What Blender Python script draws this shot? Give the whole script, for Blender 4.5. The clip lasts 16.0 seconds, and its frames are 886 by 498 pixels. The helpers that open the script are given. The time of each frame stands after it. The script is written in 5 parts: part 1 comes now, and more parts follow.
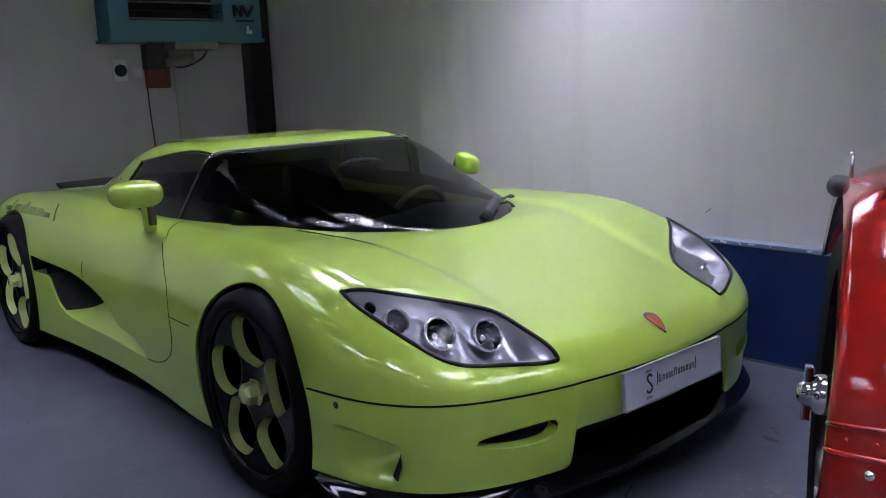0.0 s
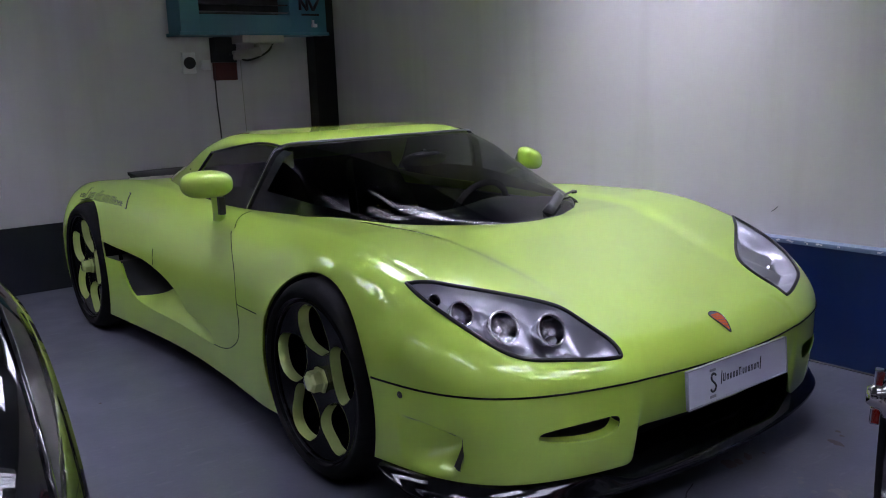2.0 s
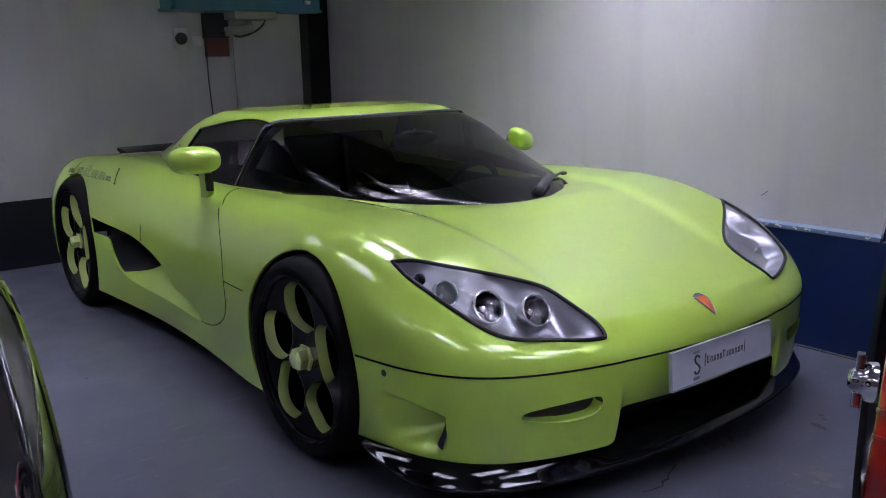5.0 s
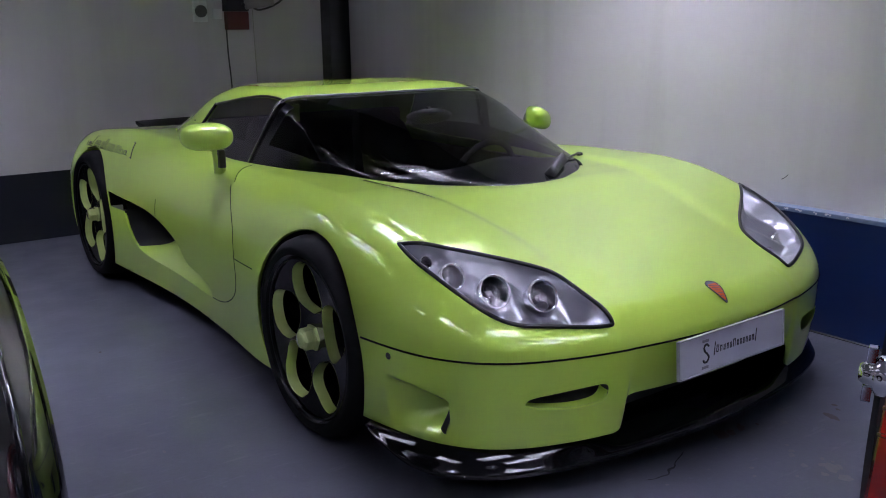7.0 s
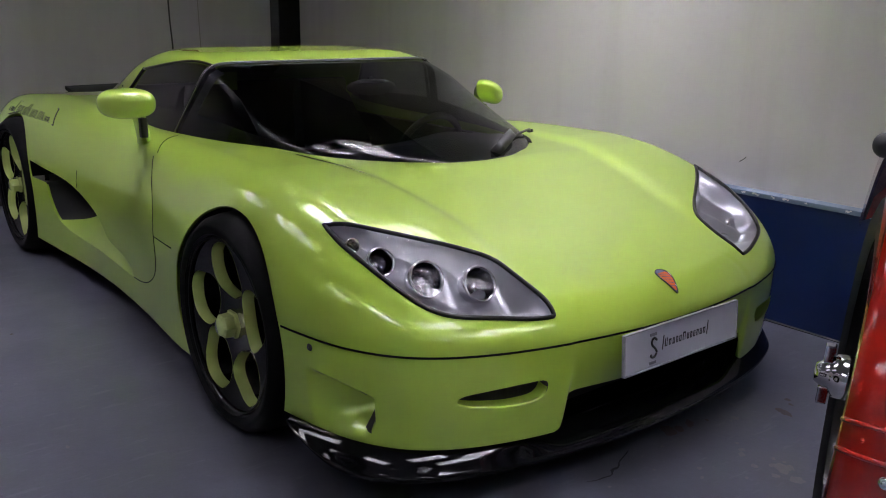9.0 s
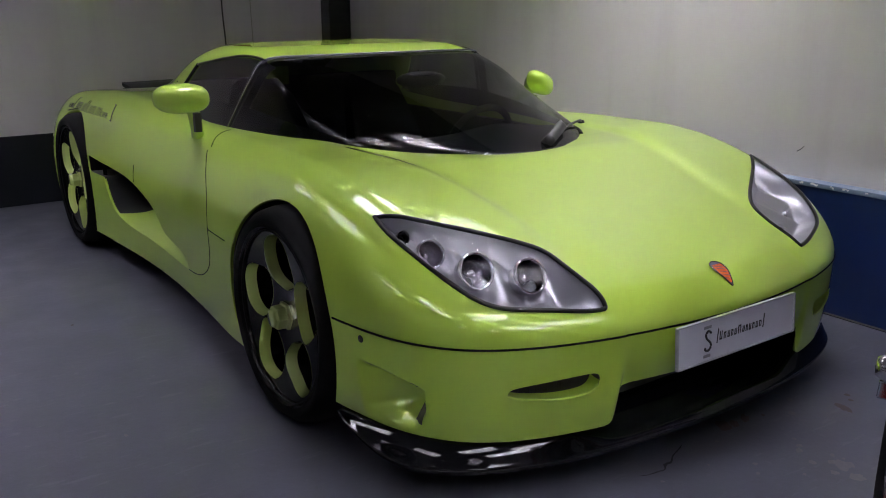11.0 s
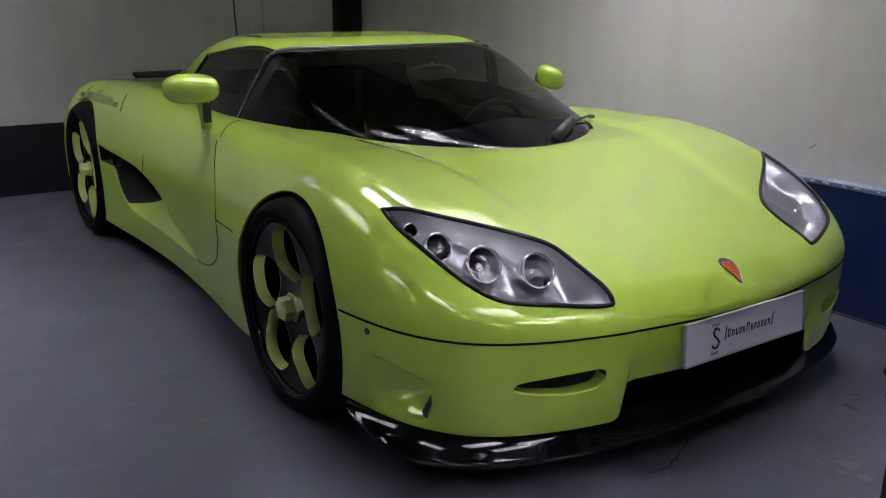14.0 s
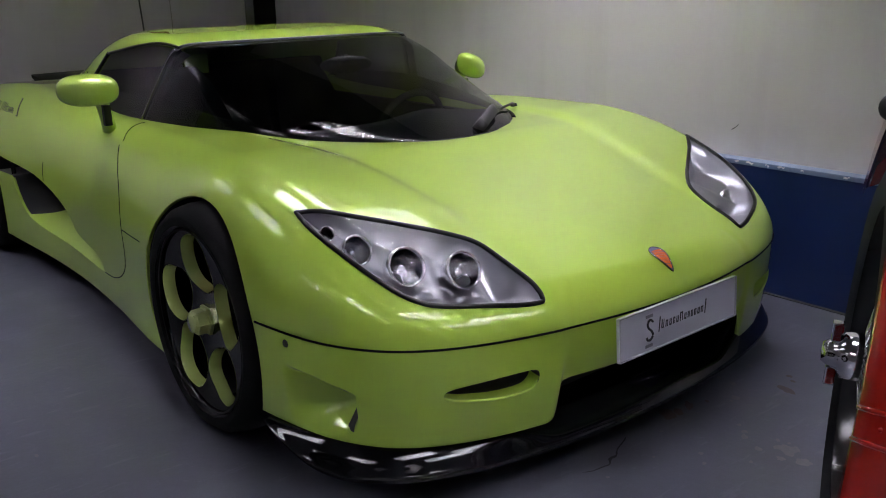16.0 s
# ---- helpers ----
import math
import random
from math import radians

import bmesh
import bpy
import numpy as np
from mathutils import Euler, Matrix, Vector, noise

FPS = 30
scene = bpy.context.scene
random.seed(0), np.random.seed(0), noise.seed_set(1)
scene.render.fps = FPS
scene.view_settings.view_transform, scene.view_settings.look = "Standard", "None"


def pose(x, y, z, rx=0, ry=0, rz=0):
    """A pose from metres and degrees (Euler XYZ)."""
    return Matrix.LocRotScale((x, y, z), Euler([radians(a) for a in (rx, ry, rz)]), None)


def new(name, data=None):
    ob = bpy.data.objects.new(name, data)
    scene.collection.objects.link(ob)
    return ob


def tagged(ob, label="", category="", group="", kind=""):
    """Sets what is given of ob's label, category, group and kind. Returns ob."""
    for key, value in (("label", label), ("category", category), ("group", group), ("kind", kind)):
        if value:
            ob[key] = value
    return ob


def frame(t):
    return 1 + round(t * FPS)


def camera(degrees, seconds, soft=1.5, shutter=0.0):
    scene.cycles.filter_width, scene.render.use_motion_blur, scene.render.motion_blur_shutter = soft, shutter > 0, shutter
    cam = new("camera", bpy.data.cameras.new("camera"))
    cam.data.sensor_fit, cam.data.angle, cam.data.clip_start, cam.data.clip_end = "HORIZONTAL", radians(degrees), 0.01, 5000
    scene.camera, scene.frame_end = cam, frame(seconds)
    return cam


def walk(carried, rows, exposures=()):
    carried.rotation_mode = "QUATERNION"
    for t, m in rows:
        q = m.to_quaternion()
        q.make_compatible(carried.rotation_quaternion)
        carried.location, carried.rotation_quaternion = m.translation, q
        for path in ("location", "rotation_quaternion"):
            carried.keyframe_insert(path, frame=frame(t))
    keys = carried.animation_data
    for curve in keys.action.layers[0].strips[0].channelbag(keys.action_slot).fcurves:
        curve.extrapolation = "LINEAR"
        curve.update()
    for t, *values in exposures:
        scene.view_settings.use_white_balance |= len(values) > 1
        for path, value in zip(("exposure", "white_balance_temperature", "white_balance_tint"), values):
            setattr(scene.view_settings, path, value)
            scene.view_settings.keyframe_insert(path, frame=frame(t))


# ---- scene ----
cam = camera(53.77, 16.0, 1.0)
# seconds, x, y, z, pitch, roll, yaw
ROWS = [
    (0.0, -2.242, -2.528, 1.296, -10.53, 2.45, -41.52),
    (0.3, -2.243, -2.531, 1.307, -9.63, 3.72, -41.85),
    (0.5, -2.244, -2.533, 1.314, -8.63, 1.31, -42.14),
    (0.8, -2.255, -2.528, 1.310, -9.35, 3.43, -40.46),
    (1.0, -2.262, -2.524, 1.308, -9.46, 3.87, -39.65),
    (1.2, -2.267, -2.526, 1.308, -9.49, 4.44, -39.58),
    (1.5, -2.274, -2.530, 1.308, -9.87, 3.26, -39.19),
    (2.0, -2.282, -2.528, 1.302, -10.80, 2.04, -37.80),
    (2.2, -2.285, -2.530, 1.300, -10.98, 0.92, -37.14),
    (2.5, -2.289, -2.532, 1.296, -11.60, 0.70, -36.91),
    (2.7, -2.290, -2.535, 1.290, -12.07, 0.12, -36.66),
    (3.0, -2.292, -2.540, 1.282, -12.85, 0.63, -37.05),
    (3.5, -2.282, -2.540, 1.283, -12.10, 0.60, -37.28),
    (4.0, -2.280, -2.540, 1.289, -11.18, 1.06, -37.48),
    (4.5, -2.276, -2.536, 1.288, -11.72, 1.28, -37.47),
    (4.7, -2.269, -2.537, 1.289, -11.92, 1.44, -37.98),
    (6.8, -2.227, -2.550, 1.321, -12.59, -0.40, -36.63),
    (7.0, -2.201, -2.545, 1.313, -13.71, 0.68, -36.28),
    (7.2, -2.165, -2.529, 1.307, -14.03, 0.76, -37.51),
    (7.5, -2.112, -2.504, 1.299, -12.94, -0.48, -39.17),
    (7.7, -2.074, -2.479, 1.294, -13.01, -1.00, -38.29),
    (8.0, -2.018, -2.441, 1.287, -14.74, -1.23, -38.74),
    (8.2, -2.007, -2.442, 1.291, -13.83, -1.78, -42.05),
    (8.5, -1.991, -2.444, 1.297, -14.74, -0.95, -42.91),
    (8.6, -1.994, -2.441, 1.294, -14.15, -1.31, -41.72),
    (8.8, -1.999, -2.434, 1.287, -14.10, -1.02, -39.01),
    (9.0, -2.005, -2.428, 1.280, -15.29, -0.80, -38.45),
    (9.1, -2.005, -2.425, 1.282, -15.58, -0.61, -38.08),
    (9.2, -2.005, -2.421, 1.284, -15.52, -0.11, -37.59),
    (11.3, -2.001, -2.425, 1.276, -15.79, 0.15, -35.24),
    (11.5, -2.000, -2.425, 1.280, -15.89, 0.27, -35.41),
    (12.0, -2.001, -2.423, 1.279, -15.73, -0.05, -34.75),
    (12.5, -2.001, -2.425, 1.278, -15.75, -0.09, -34.31),
    (13.0, -1.998, -2.427, 1.279, -15.46, -0.08, -34.45),
    (13.5, -2.000, -2.431, 1.277, -15.78, -0.39, -34.18),
    (14.0, -1.997, -2.421, 1.272, -16.15, -0.39, -34.56),
    (14.5, -2.001, -2.409, 1.268, -16.53, -0.47, -34.78),
    (15.0, -2.005, -2.390, 1.273, -16.02, -0.35, -35.60),
    (15.5, -1.997, -2.375, 1.274, -16.44, 0.18, -37.08),
    (15.8, -1.938, -2.352, 1.266, -16.80, -0.84, -39.71),
    (16.0, -1.898, -2.337, 1.261, -16.77, 0.98, -39.55),
]
walk(cam, [(t, pose(x, y, z, 90 + p, r, w)) for t, x, y, z, p, r, w in ROWS],
     [(0.0, 0.30, 5750, 31), (6.9, 0.32, 5750, 31), (7.9, 0.34, 6350, 27), (9.2, 0.25, 6400, 25), (16.0, 0.20, 6400, 24)])

# ---- world and light ----
world = bpy.data.worlds.new("garage_world")
scene.world = world
world.use_nodes = True
world.node_tree.nodes["Background"].inputs[0].default_value = (0.5, 0.55, 0.65, 1)
world.node_tree.nodes["Background"].inputs[1].default_value = 0.02

CEIL = 2.75
SIDE_X, BACK_Y, LEFT_X, FRONT_Y = 1.41, 3.755, -6.0, -7.5

# ---- materials ----


def mat(name, base, rough=0.5, metal=0.0, coat=0.0, spec=0.5, var=0.0, var_scale=4.0, bump=0.0, bump_scale=60.0, rough_var=0.0, second=None, second_scale=1.0, second_amount=0.4):
    """A principled material whose colour varies at two scales, with fine relief."""
    m = bpy.data.materials.new(name)
    m.use_nodes = True
    nt = m.node_tree
    b = nt.nodes["Principled BSDF"]
    b.inputs["Base Color"].default_value = (*base, 1)
    b.inputs["Roughness"].default_value = rough
    b.inputs["Metallic"].default_value = metal
    b.inputs["Coat Weight"].default_value = coat
    b.inputs["Coat Roughness"].default_value = 0.015
    b.inputs["Coat IOR"].default_value = 1.55
    b.inputs["Specular IOR Level"].default_value = spec
    geo = nt.nodes.new("ShaderNodeTexCoord")
    if var or second:
        n1 = nt.nodes.new("ShaderNodeTexNoise")
        n1.inputs["Scale"].default_value = var_scale
        n1.inputs["Detail"].default_value = 6
        nt.links.new(geo.outputs["Object"], n1.inputs["Vector"])
        mix = nt.nodes.new("ShaderNodeMix")
        mix.data_type = "RGBA"
        mix.inputs[6].default_value = (*[c * (1 - var) for c in base], 1)
        mix.inputs[7].default_value = (*[min(1, c * (1 + var)) for c in base], 1)
        nt.links.new(n1.outputs[0], mix.inputs[0])
        out = mix.outputs[2]
        if second:
            n2 = nt.nodes.new("ShaderNodeTexNoise")
            n2.inputs["Scale"].default_value = second_scale
            n2.inputs["Detail"].default_value = 8
            n2.inputs["Roughness"].default_value = 0.65
            nt.links.new(geo.outputs["Object"], n2.inputs["Vector"])
            ramp = nt.nodes.new("ShaderNodeMapRange")
            ramp.inputs[1].default_value, ramp.inputs[2].default_value = 0.52, 0.75
            ramp.inputs[4].default_value = second_amount
            nt.links.new(n2.outputs[0], ramp.inputs[0])
            mix2 = nt.nodes.new("ShaderNodeMix")
            mix2.data_type = "RGBA"
            mix2.inputs[7].default_value = (*second, 1)
            nt.links.new(ramp.outputs[0], mix2.inputs[0])
            nt.links.new(out, mix2.inputs[6])
            out = mix2.outputs[2]
        nt.links.new(out, b.inputs["Base Color"])
    if rough_var:
        n3 = nt.nodes.new("ShaderNodeTexNoise")
        n3.inputs["Scale"].default_value = var_scale * 2.3
        n3.inputs["Detail"].default_value = 5
        nt.links.new(geo.outputs["Object"], n3.inputs["Vector"])
        r = nt.nodes.new("ShaderNodeMapRange")
        r.inputs[1].default_value, r.inputs[2].default_value = 0.3, 0.7
        r.inputs[3].default_value, r.inputs[4].default_value = max(0.02, rough - rough_var), rough + rough_var
        nt.links.new(n3.outputs[0], r.inputs[0])
        nt.links.new(r.outputs[0], b.inputs["Roughness"])
    if bump:
        n4 = nt.nodes.new("ShaderNodeTexNoise")
        n4.inputs["Scale"].default_value = bump_scale
        n4.inputs["Detail"].default_value = 6
        nt.links.new(geo.outputs["Object"], n4.inputs["Vector"])
        bp = nt.nodes.new("ShaderNodeBump")
        bp.inputs["Strength"].default_value = bump
        bp.inputs["Distance"].default_value = 0.004
        nt.links.new(n4.outputs[0], bp.inputs["Height"])
        nt.links.new(bp.outputs[0], b.inputs["Normal"])
    return m


def glass_mat(name, tint, clear, ior=1.45):
    """A thin tinted pane: part of the light goes straight through, the surface mirrors more at a grazing angle."""
    m = bpy.data.materials.new(name)
    m.use_nodes = True
    nt = m.node_tree
    nt.nodes.clear()
    out = nt.nodes.new("ShaderNodeOutputMaterial")
    t = nt.nodes.new("ShaderNodeBsdfTransparent")
    t.inputs[0].default_value = (*[c * clear for c in tint], 1)
    g = nt.nodes.new("ShaderNodeBsdfGlossy")
    g.inputs["Roughness"].default_value = 0.02
    facing, steep, gloss = (nt.nodes.new(k) for k in ("ShaderNodeLayerWeight", "ShaderNodeMath", "ShaderNodeMapRange"))
    facing.inputs["Blend"].default_value = 0.5
    steep.operation = "POWER"
    steep.inputs[1].default_value = 5.0
    gloss.inputs[3].default_value = ((ior - 1) / (ior + 1)) ** 2
    nt.links.new(facing.outputs["Facing"], steep.inputs[0])
    nt.links.new(steep.outputs[0], gloss.inputs[0])
    mx = nt.nodes.new("ShaderNodeMixShader")
    nt.links.new(gloss.outputs[0], mx.inputs[0])
    nt.links.new(t.outputs[0], mx.inputs[1])
    nt.links.new(g.outputs[0], mx.inputs[2])
    nt.links.new(mx.outputs[0], out.inputs[0])
    return m


def light_mat(name, colour, strength):
    m = bpy.data.materials.new(name)
    m.use_nodes = True
    b = m.node_tree.nodes["Principled BSDF"]
    b.inputs["Base Color"].default_value = (0.8, 0.8, 0.8, 1)
    b.inputs["Emission Color"].default_value = (*colour, 1)
    b.inputs["Emission Strength"].default_value = strength
    return m


M_PAINT = mat("lime_metallic_paint", (0.37, 0.545, 0.058), rough=0.40, metal=0.14, coat=1.0, spec=0.35, var=0.07, var_scale=900)
M_GREENWHEEL = mat("lime_wheel_paint", (0.64, 0.75, 0.27), rough=0.2, metal=0.4, coat=1.0, var=0.06, var_scale=40)
M_GAP = mat("panel_gap_black", (0.005, 0.005, 0.005), rough=0.8, spec=0.08)
M_RUBBER = mat("tyre_rubber", (0.006, 0.006, 0.0066), rough=0.6, spec=0.05, var=0.3, var_scale=30, bump=0.2, bump_scale=200)
M_SATIN = mat("satin_black_wheel", (0.005, 0.005, 0.0055), rough=0.16, spec=0.12, var=0.2, var_scale=20)
M_CARBON = mat("gloss_black_splitter", (0.005, 0.005, 0.006), rough=0.09, coat=0.10, spec=0.28, var=0.3, var_scale=50)
M_MATT = mat("matt_black_plastic", (0.018, 0.018, 0.019), rough=0.6, var=0.2, var_scale=30)
M_GASKET = mat("black_rubber_gasket", (0.005, 0.005, 0.005), rough=0.4, spec=0.2)
M_WALL = mat("cream_painted_plaster", (0.67, 0.64, 0.625), rough=0.42, var=0.04, var_scale=1.5, second=(0.52, 0.49, 0.46), second_scale=0.8, second_amount=0.35, bump=0.25, bump_scale=18, rough_var=0.08)


def streaks(m, colour, amount):
    """Long faint vertical smears over a wall paint."""
    nt = m.node_tree
    b = nt.nodes["Principled BSDF"]
    old = b.inputs["Base Color"].links[0].from_socket
    tc, mp, nz, mr, mx = (nt.nodes.new(k) for k in ("ShaderNodeTexCoord", "ShaderNodeMapping", "ShaderNodeTexNoise", "ShaderNodeMapRange", "ShaderNodeMix"))
    mp.inputs["Scale"].default_value = (5, 5, 0.35)
    nz.inputs["Scale"].default_value = 1.0
    nz.inputs["Detail"].default_value = 5
    mr.inputs[1].default_value, mr.inputs[2].default_value, mr.inputs[4].default_value = 0.5, 0.72, amount
    mx.data_type = "RGBA"
    mx.inputs[7].default_value = (*colour, 1)
    nt.links.new(tc.outputs["Object"], mp.inputs[0])
    nt.links.new(mp.outputs[0], nz.inputs["Vector"])
    nt.links.new(nz.outputs[0], mr.inputs[0])
    nt.links.new(mr.outputs[0], mx.inputs[0])
    nt.links.new(old, mx.inputs[6])
    nt.links.new(mx.outputs[2], b.inputs["Base Color"])


streaks(M_WALL, (0.50, 0.47, 0.43), 0.35)
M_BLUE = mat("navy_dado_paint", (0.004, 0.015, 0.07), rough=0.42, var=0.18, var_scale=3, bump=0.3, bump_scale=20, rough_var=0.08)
M_LEDGE = mat("grey_ledge_paint", (0.20, 0.26, 0.36), rough=0.5, var=0.15, var_scale=5, second=(0.55, 0.56, 0.57), second_scale=5, second_amount=0.6)
# Back dado: a near-black colour, much darker than the side dado's navy.
M_DADOBACK = mat("near_black_dado", (0.004, 0.005, 0.010), rough=0.45, var=0.2, var_scale=3)
M_FLOOR = mat("grey_floor_paint", (0.066, 0.070, 0.088), rough=0.36, var=0.10, var_scale=2.0, second=(0.050, 0.052, 0.060), second_scale=0.9, second_amount=0.12, bump=0.12, bump_scale=40, rough_var=0.05)


def worn(m, dark, light):
    """Fine speckle, cloudy scuffing and pale scratches over a floor paint."""
    nt = m.node_tree
    b = nt.nodes["Principled BSDF"]
    out = b.inputs["Base Color"].links[0].from_socket
    tc = nt.nodes.new("ShaderNodeTexCoord")
    for scale, lo, hi, amount, colour, stretch in ((140, 0.50, 0.72, 0.45, dark, 1), (7, 0.50, 0.70, 0.35, dark, 1), (26, 0.62, 0.74, 0.30, light, 1), (5, 0.60, 0.66, 0.22, light, 6)):
        mp, nz, mr, mx = (nt.nodes.new(k) for k in ("ShaderNodeMapping", "ShaderNodeTexNoise", "ShaderNodeMapRange", "ShaderNodeMix"))
        mp.inputs["Scale"].default_value = (1, stretch, 1)
        mp.inputs["Rotation"].default_value = (0, 0, 0.7)
        nz.inputs["Scale"].default_value = scale
        nz.inputs["Detail"].default_value = 7
        nz.inputs["Roughness"].default_value = 0.6
        mr.inputs[1].default_value, mr.inputs[2].default_value, mr.inputs[4].default_value = lo, hi, amount
        mx.data_type = "RGBA"
        mx.inputs[7].default_value = (*colour, 1)
        nt.links.new(tc.outputs["Object"], mp.inputs[0])
        nt.links.new(mp.outputs[0], nz.inputs["Vector"])
        nt.links.new(nz.outputs[0], mr.inputs[0])
        nt.links.new(mr.outputs[0], mx.inputs[0])
        nt.links.new(out, mx.inputs[6])
        out = mx.outputs[2]
    nt.links.new(out, b.inputs["Base Color"])


worn(M_FLOOR, (0.05, 0.052, 0.062), (0.15, 0.155, 0.17))
M_CEIL = mat("grey_ceiling_paint", (0.20, 0.20, 0.205), rough=0.8, var=0.06, var_scale=2)
M_BLACKPOST = mat("black_painted_steel", (0.010, 0.010, 0.012), rough=0.5, var=0.2, var_scale=6)
M_TEAL = mat("teal_enamel", (0.065, 0.22, 0.27), rough=0.4, var=0.06, var_scale=5)
M_WHITEP = mat("white_plastic", (0.84, 0.84, 0.82), rough=0.45, var=0.05, var_scale=20)
M_CREAMP = mat("yellowed_plastic", (0.42, 0.40, 0.33), rough=0.5, var=0.08, var_scale=20)
M_REDBOX = mat("dull_red_enamel", (0.13, 0.025, 0.018), rough=0.5, var=0.15, var_scale=10)
M_CABLE = mat("dark_cable", (0.05, 0.048, 0.045), rough=0.6)
M_CHROME = mat("chrome", (0.75, 0.75, 0.77), rough=0.08, metal=1.0)
M_SILVER = mat("silver_lamp_paint", (0.37, 0.37, 0.41), rough=0.36, metal=0.85, var=0.05, var_scale=300)
M_RIMCLEAR = mat("clear_acrylic_edge", (0.42, 0.43, 0.46), rough=0.08, coat=0.6, var=0.2, var_scale=60)
M_PLATE = mat("white_acrylic_plate", (0.62, 0.63, 0.70), rough=0.25, coat=0.5, var=0.03, var_scale=10)
M_INK = mat("black_ink", (0.015, 0.015, 0.02), rough=0.5)
M_INKGREY = mat("grey_ink", (0.22, 0.22, 0.25), rough=0.5)
M_DECAL = mat("dark_grey_decal", (0.05, 0.06, 0.02), rough=0.4)
M_ORANGE = mat("orange_badge_enamel", (0.62, 0.12, 0.03), rough=0.25, coat=0.8, var=0.15, var_scale=60)
M_BADGEBLUE = mat("dark_blue_badge_enamel", (0.03, 0.03, 0.10), rough=0.3, coat=0.6)
M_RED = mat("red_cellulose_paint", (0.21, 0.007, 0.004), rough=0.12, coat=1.0, var=0.06, var_scale=6)
M_BLACKPAINT = mat("black_cellulose_paint", (0.006, 0.006, 0.007), rough=0.08, coat=1.0, var=0.2, var_scale=8)
M_GLASS = glass_mat("tinted_screen_glass", (0.86, 0.90, 0.96), 0.40, 1.38)
M_LENS = glass_mat("clear_lamp_cover", (1, 1, 1), 0.93, 1.32)
M_LEATHER = mat("dark_grey_leather", (0.005, 0.005, 0.0055), rough=0.6, spec=0.08, var=0.2, var_scale=40, bump=0.2, bump_scale=150)
M_TUBE = light_mat("fluorescent_tube", (0.94, 0.97, 1.0), 74.0)
M_LOUVRE = mat("satin_aluminium_louvre", (0.42, 0.42, 0.43), rough=0.3, metal=0.6)
# Grey of the added unseen walls, chosen for the light they bounce.
M_UNSEENWALL = mat("unseen_wall_bounce_grey", (0.38, 0.38, 0.375), rough=0.5, var=0.1, var_scale=2)
M_LAMPWHITE = mat("white_lamp_enamel", (0.8, 0.8, 0.8), rough=0.3)

M_GREYMETAL = mat("grey_galvanised", (0.30, 0.31, 0.32), rough=0.4, metal=0.6, var=0.1, var_scale=20)
M_TRIM = mat("grey_satin_trim", (0.16, 0.17, 0.19), rough=0.35, metal=0.8)
M_SILVERDARK = mat("dark_lamp_chrome", (0.22, 0.22, 0.24), rough=0.12, metal=1.0)

# ---- mesh helpers ----


def link(name, verts, faces, material, parent=None, label="", smooth=True):
    me = bpy.data.meshes.new(name)
    me.from_pydata([tuple(map(float, v)) for v in verts], [], [tuple(map(int, f)) for f in faces])
    me.materials.append(material)
    if smooth:
        me.shade_smooth()
    me.update()
    ob = new(name, me)
    if parent is not None:
        ob.parent = parent
    if label:
        ob["label"] = label
    return ob


def part(name, bm, material, parent=None, label="", smooth=False, bevel=0.0):
    if bevel:
        bmesh.ops.bevel(bm, geom=bm.edges[:], offset=bevel, segments=2, affect="EDGES", profile=0.6, clamp_overlap=True)
    me = bpy.data.meshes.new(name)
    bm.to_mesh(me)
    bm.free()
    me.materials.append(material)
    if smooth:
        me.shade_smooth()
    ob = new(name, me)
    if parent is not None:
        ob.parent = parent
    if label:
        ob["label"] = label
    return ob


def box(bm, x0, x1, y0, y1, z0, z1):
    m = Matrix.LocRotScale(((x0 + x1) / 2, (y0 + y1) / 2, (z0 + z1) / 2), None, (x1 - x0, y1 - y0, z1 - z0))
    bmesh.ops.create_cube(bm, size=1.0, matrix=m)
    return bm


def boxes(*dims):
    bm = bmesh.new()
    for d in dims:
        box(bm, *d)
    return bm


def empty(name, place=(0, 0, 0)):
    ob = new(name)
    ob.location = place
    ob.empty_display_size = 0.1
    return ob


def pchip(keys):
    """A smooth curve through (a, b) keys that never overshoots."""
    k = np.array(keys, float)
    x, y = k[:, 0], k[:, 1]
    h = np.diff(x)
    d = np.diff(y) / h
    m = np.zeros(len(x))
    for i in range(1, len(x) - 1):
        if d[i - 1] * d[i] > 0:
            w1, w2 = 2 * h[i] + h[i - 1], h[i] + 2 * h[i - 1]
            m[i] = (w1 + w2) / (w1 / d[i - 1] + w2 / d[i])
    m[0], m[-1] = d[0], d[-1]

    def f(v):
        v = np.clip(np.asarray(v, float), x[0], x[-1])
        i = np.clip(np.searchsorted(x, v, side="right") - 1, 0, len(x) - 2)
        t = (v - x[i]) / h[i]
        return ((1 + 2 * t) * (1 - t) ** 2 * y[i] + t * (1 - t) ** 2 * h[i] * m[i] + t * t * (3 - 2 * t) * y[i + 1] + t * t * (t - 1) * h[i] * m[i + 1])
    return f


def smooth_loop(points, n, closed=True):
    """n points along a Catmull-Rom curve through the points."""
    p = np.array(points, float)
    c = len(p)
    out = []
    spans = c if closed else c - 1
    for k in range(n):
        u = k * spans / (n if closed else n - 1)
        i = min(int(u), spans - 1)
        t = u - i
        idx = [(i + j) % c if closed else min(max(i + j, 0), c - 1) for j in (-1, 0, 1, 2)]
        a, b, d, e = p[idx]
        out.append(0.5 * (2 * b + (d - a) * t + (2 * a - 5 * b + 4 * d - e) * t * t + (3 * b - a - 3 * d + e) * t ** 3))
    return np.array(out)


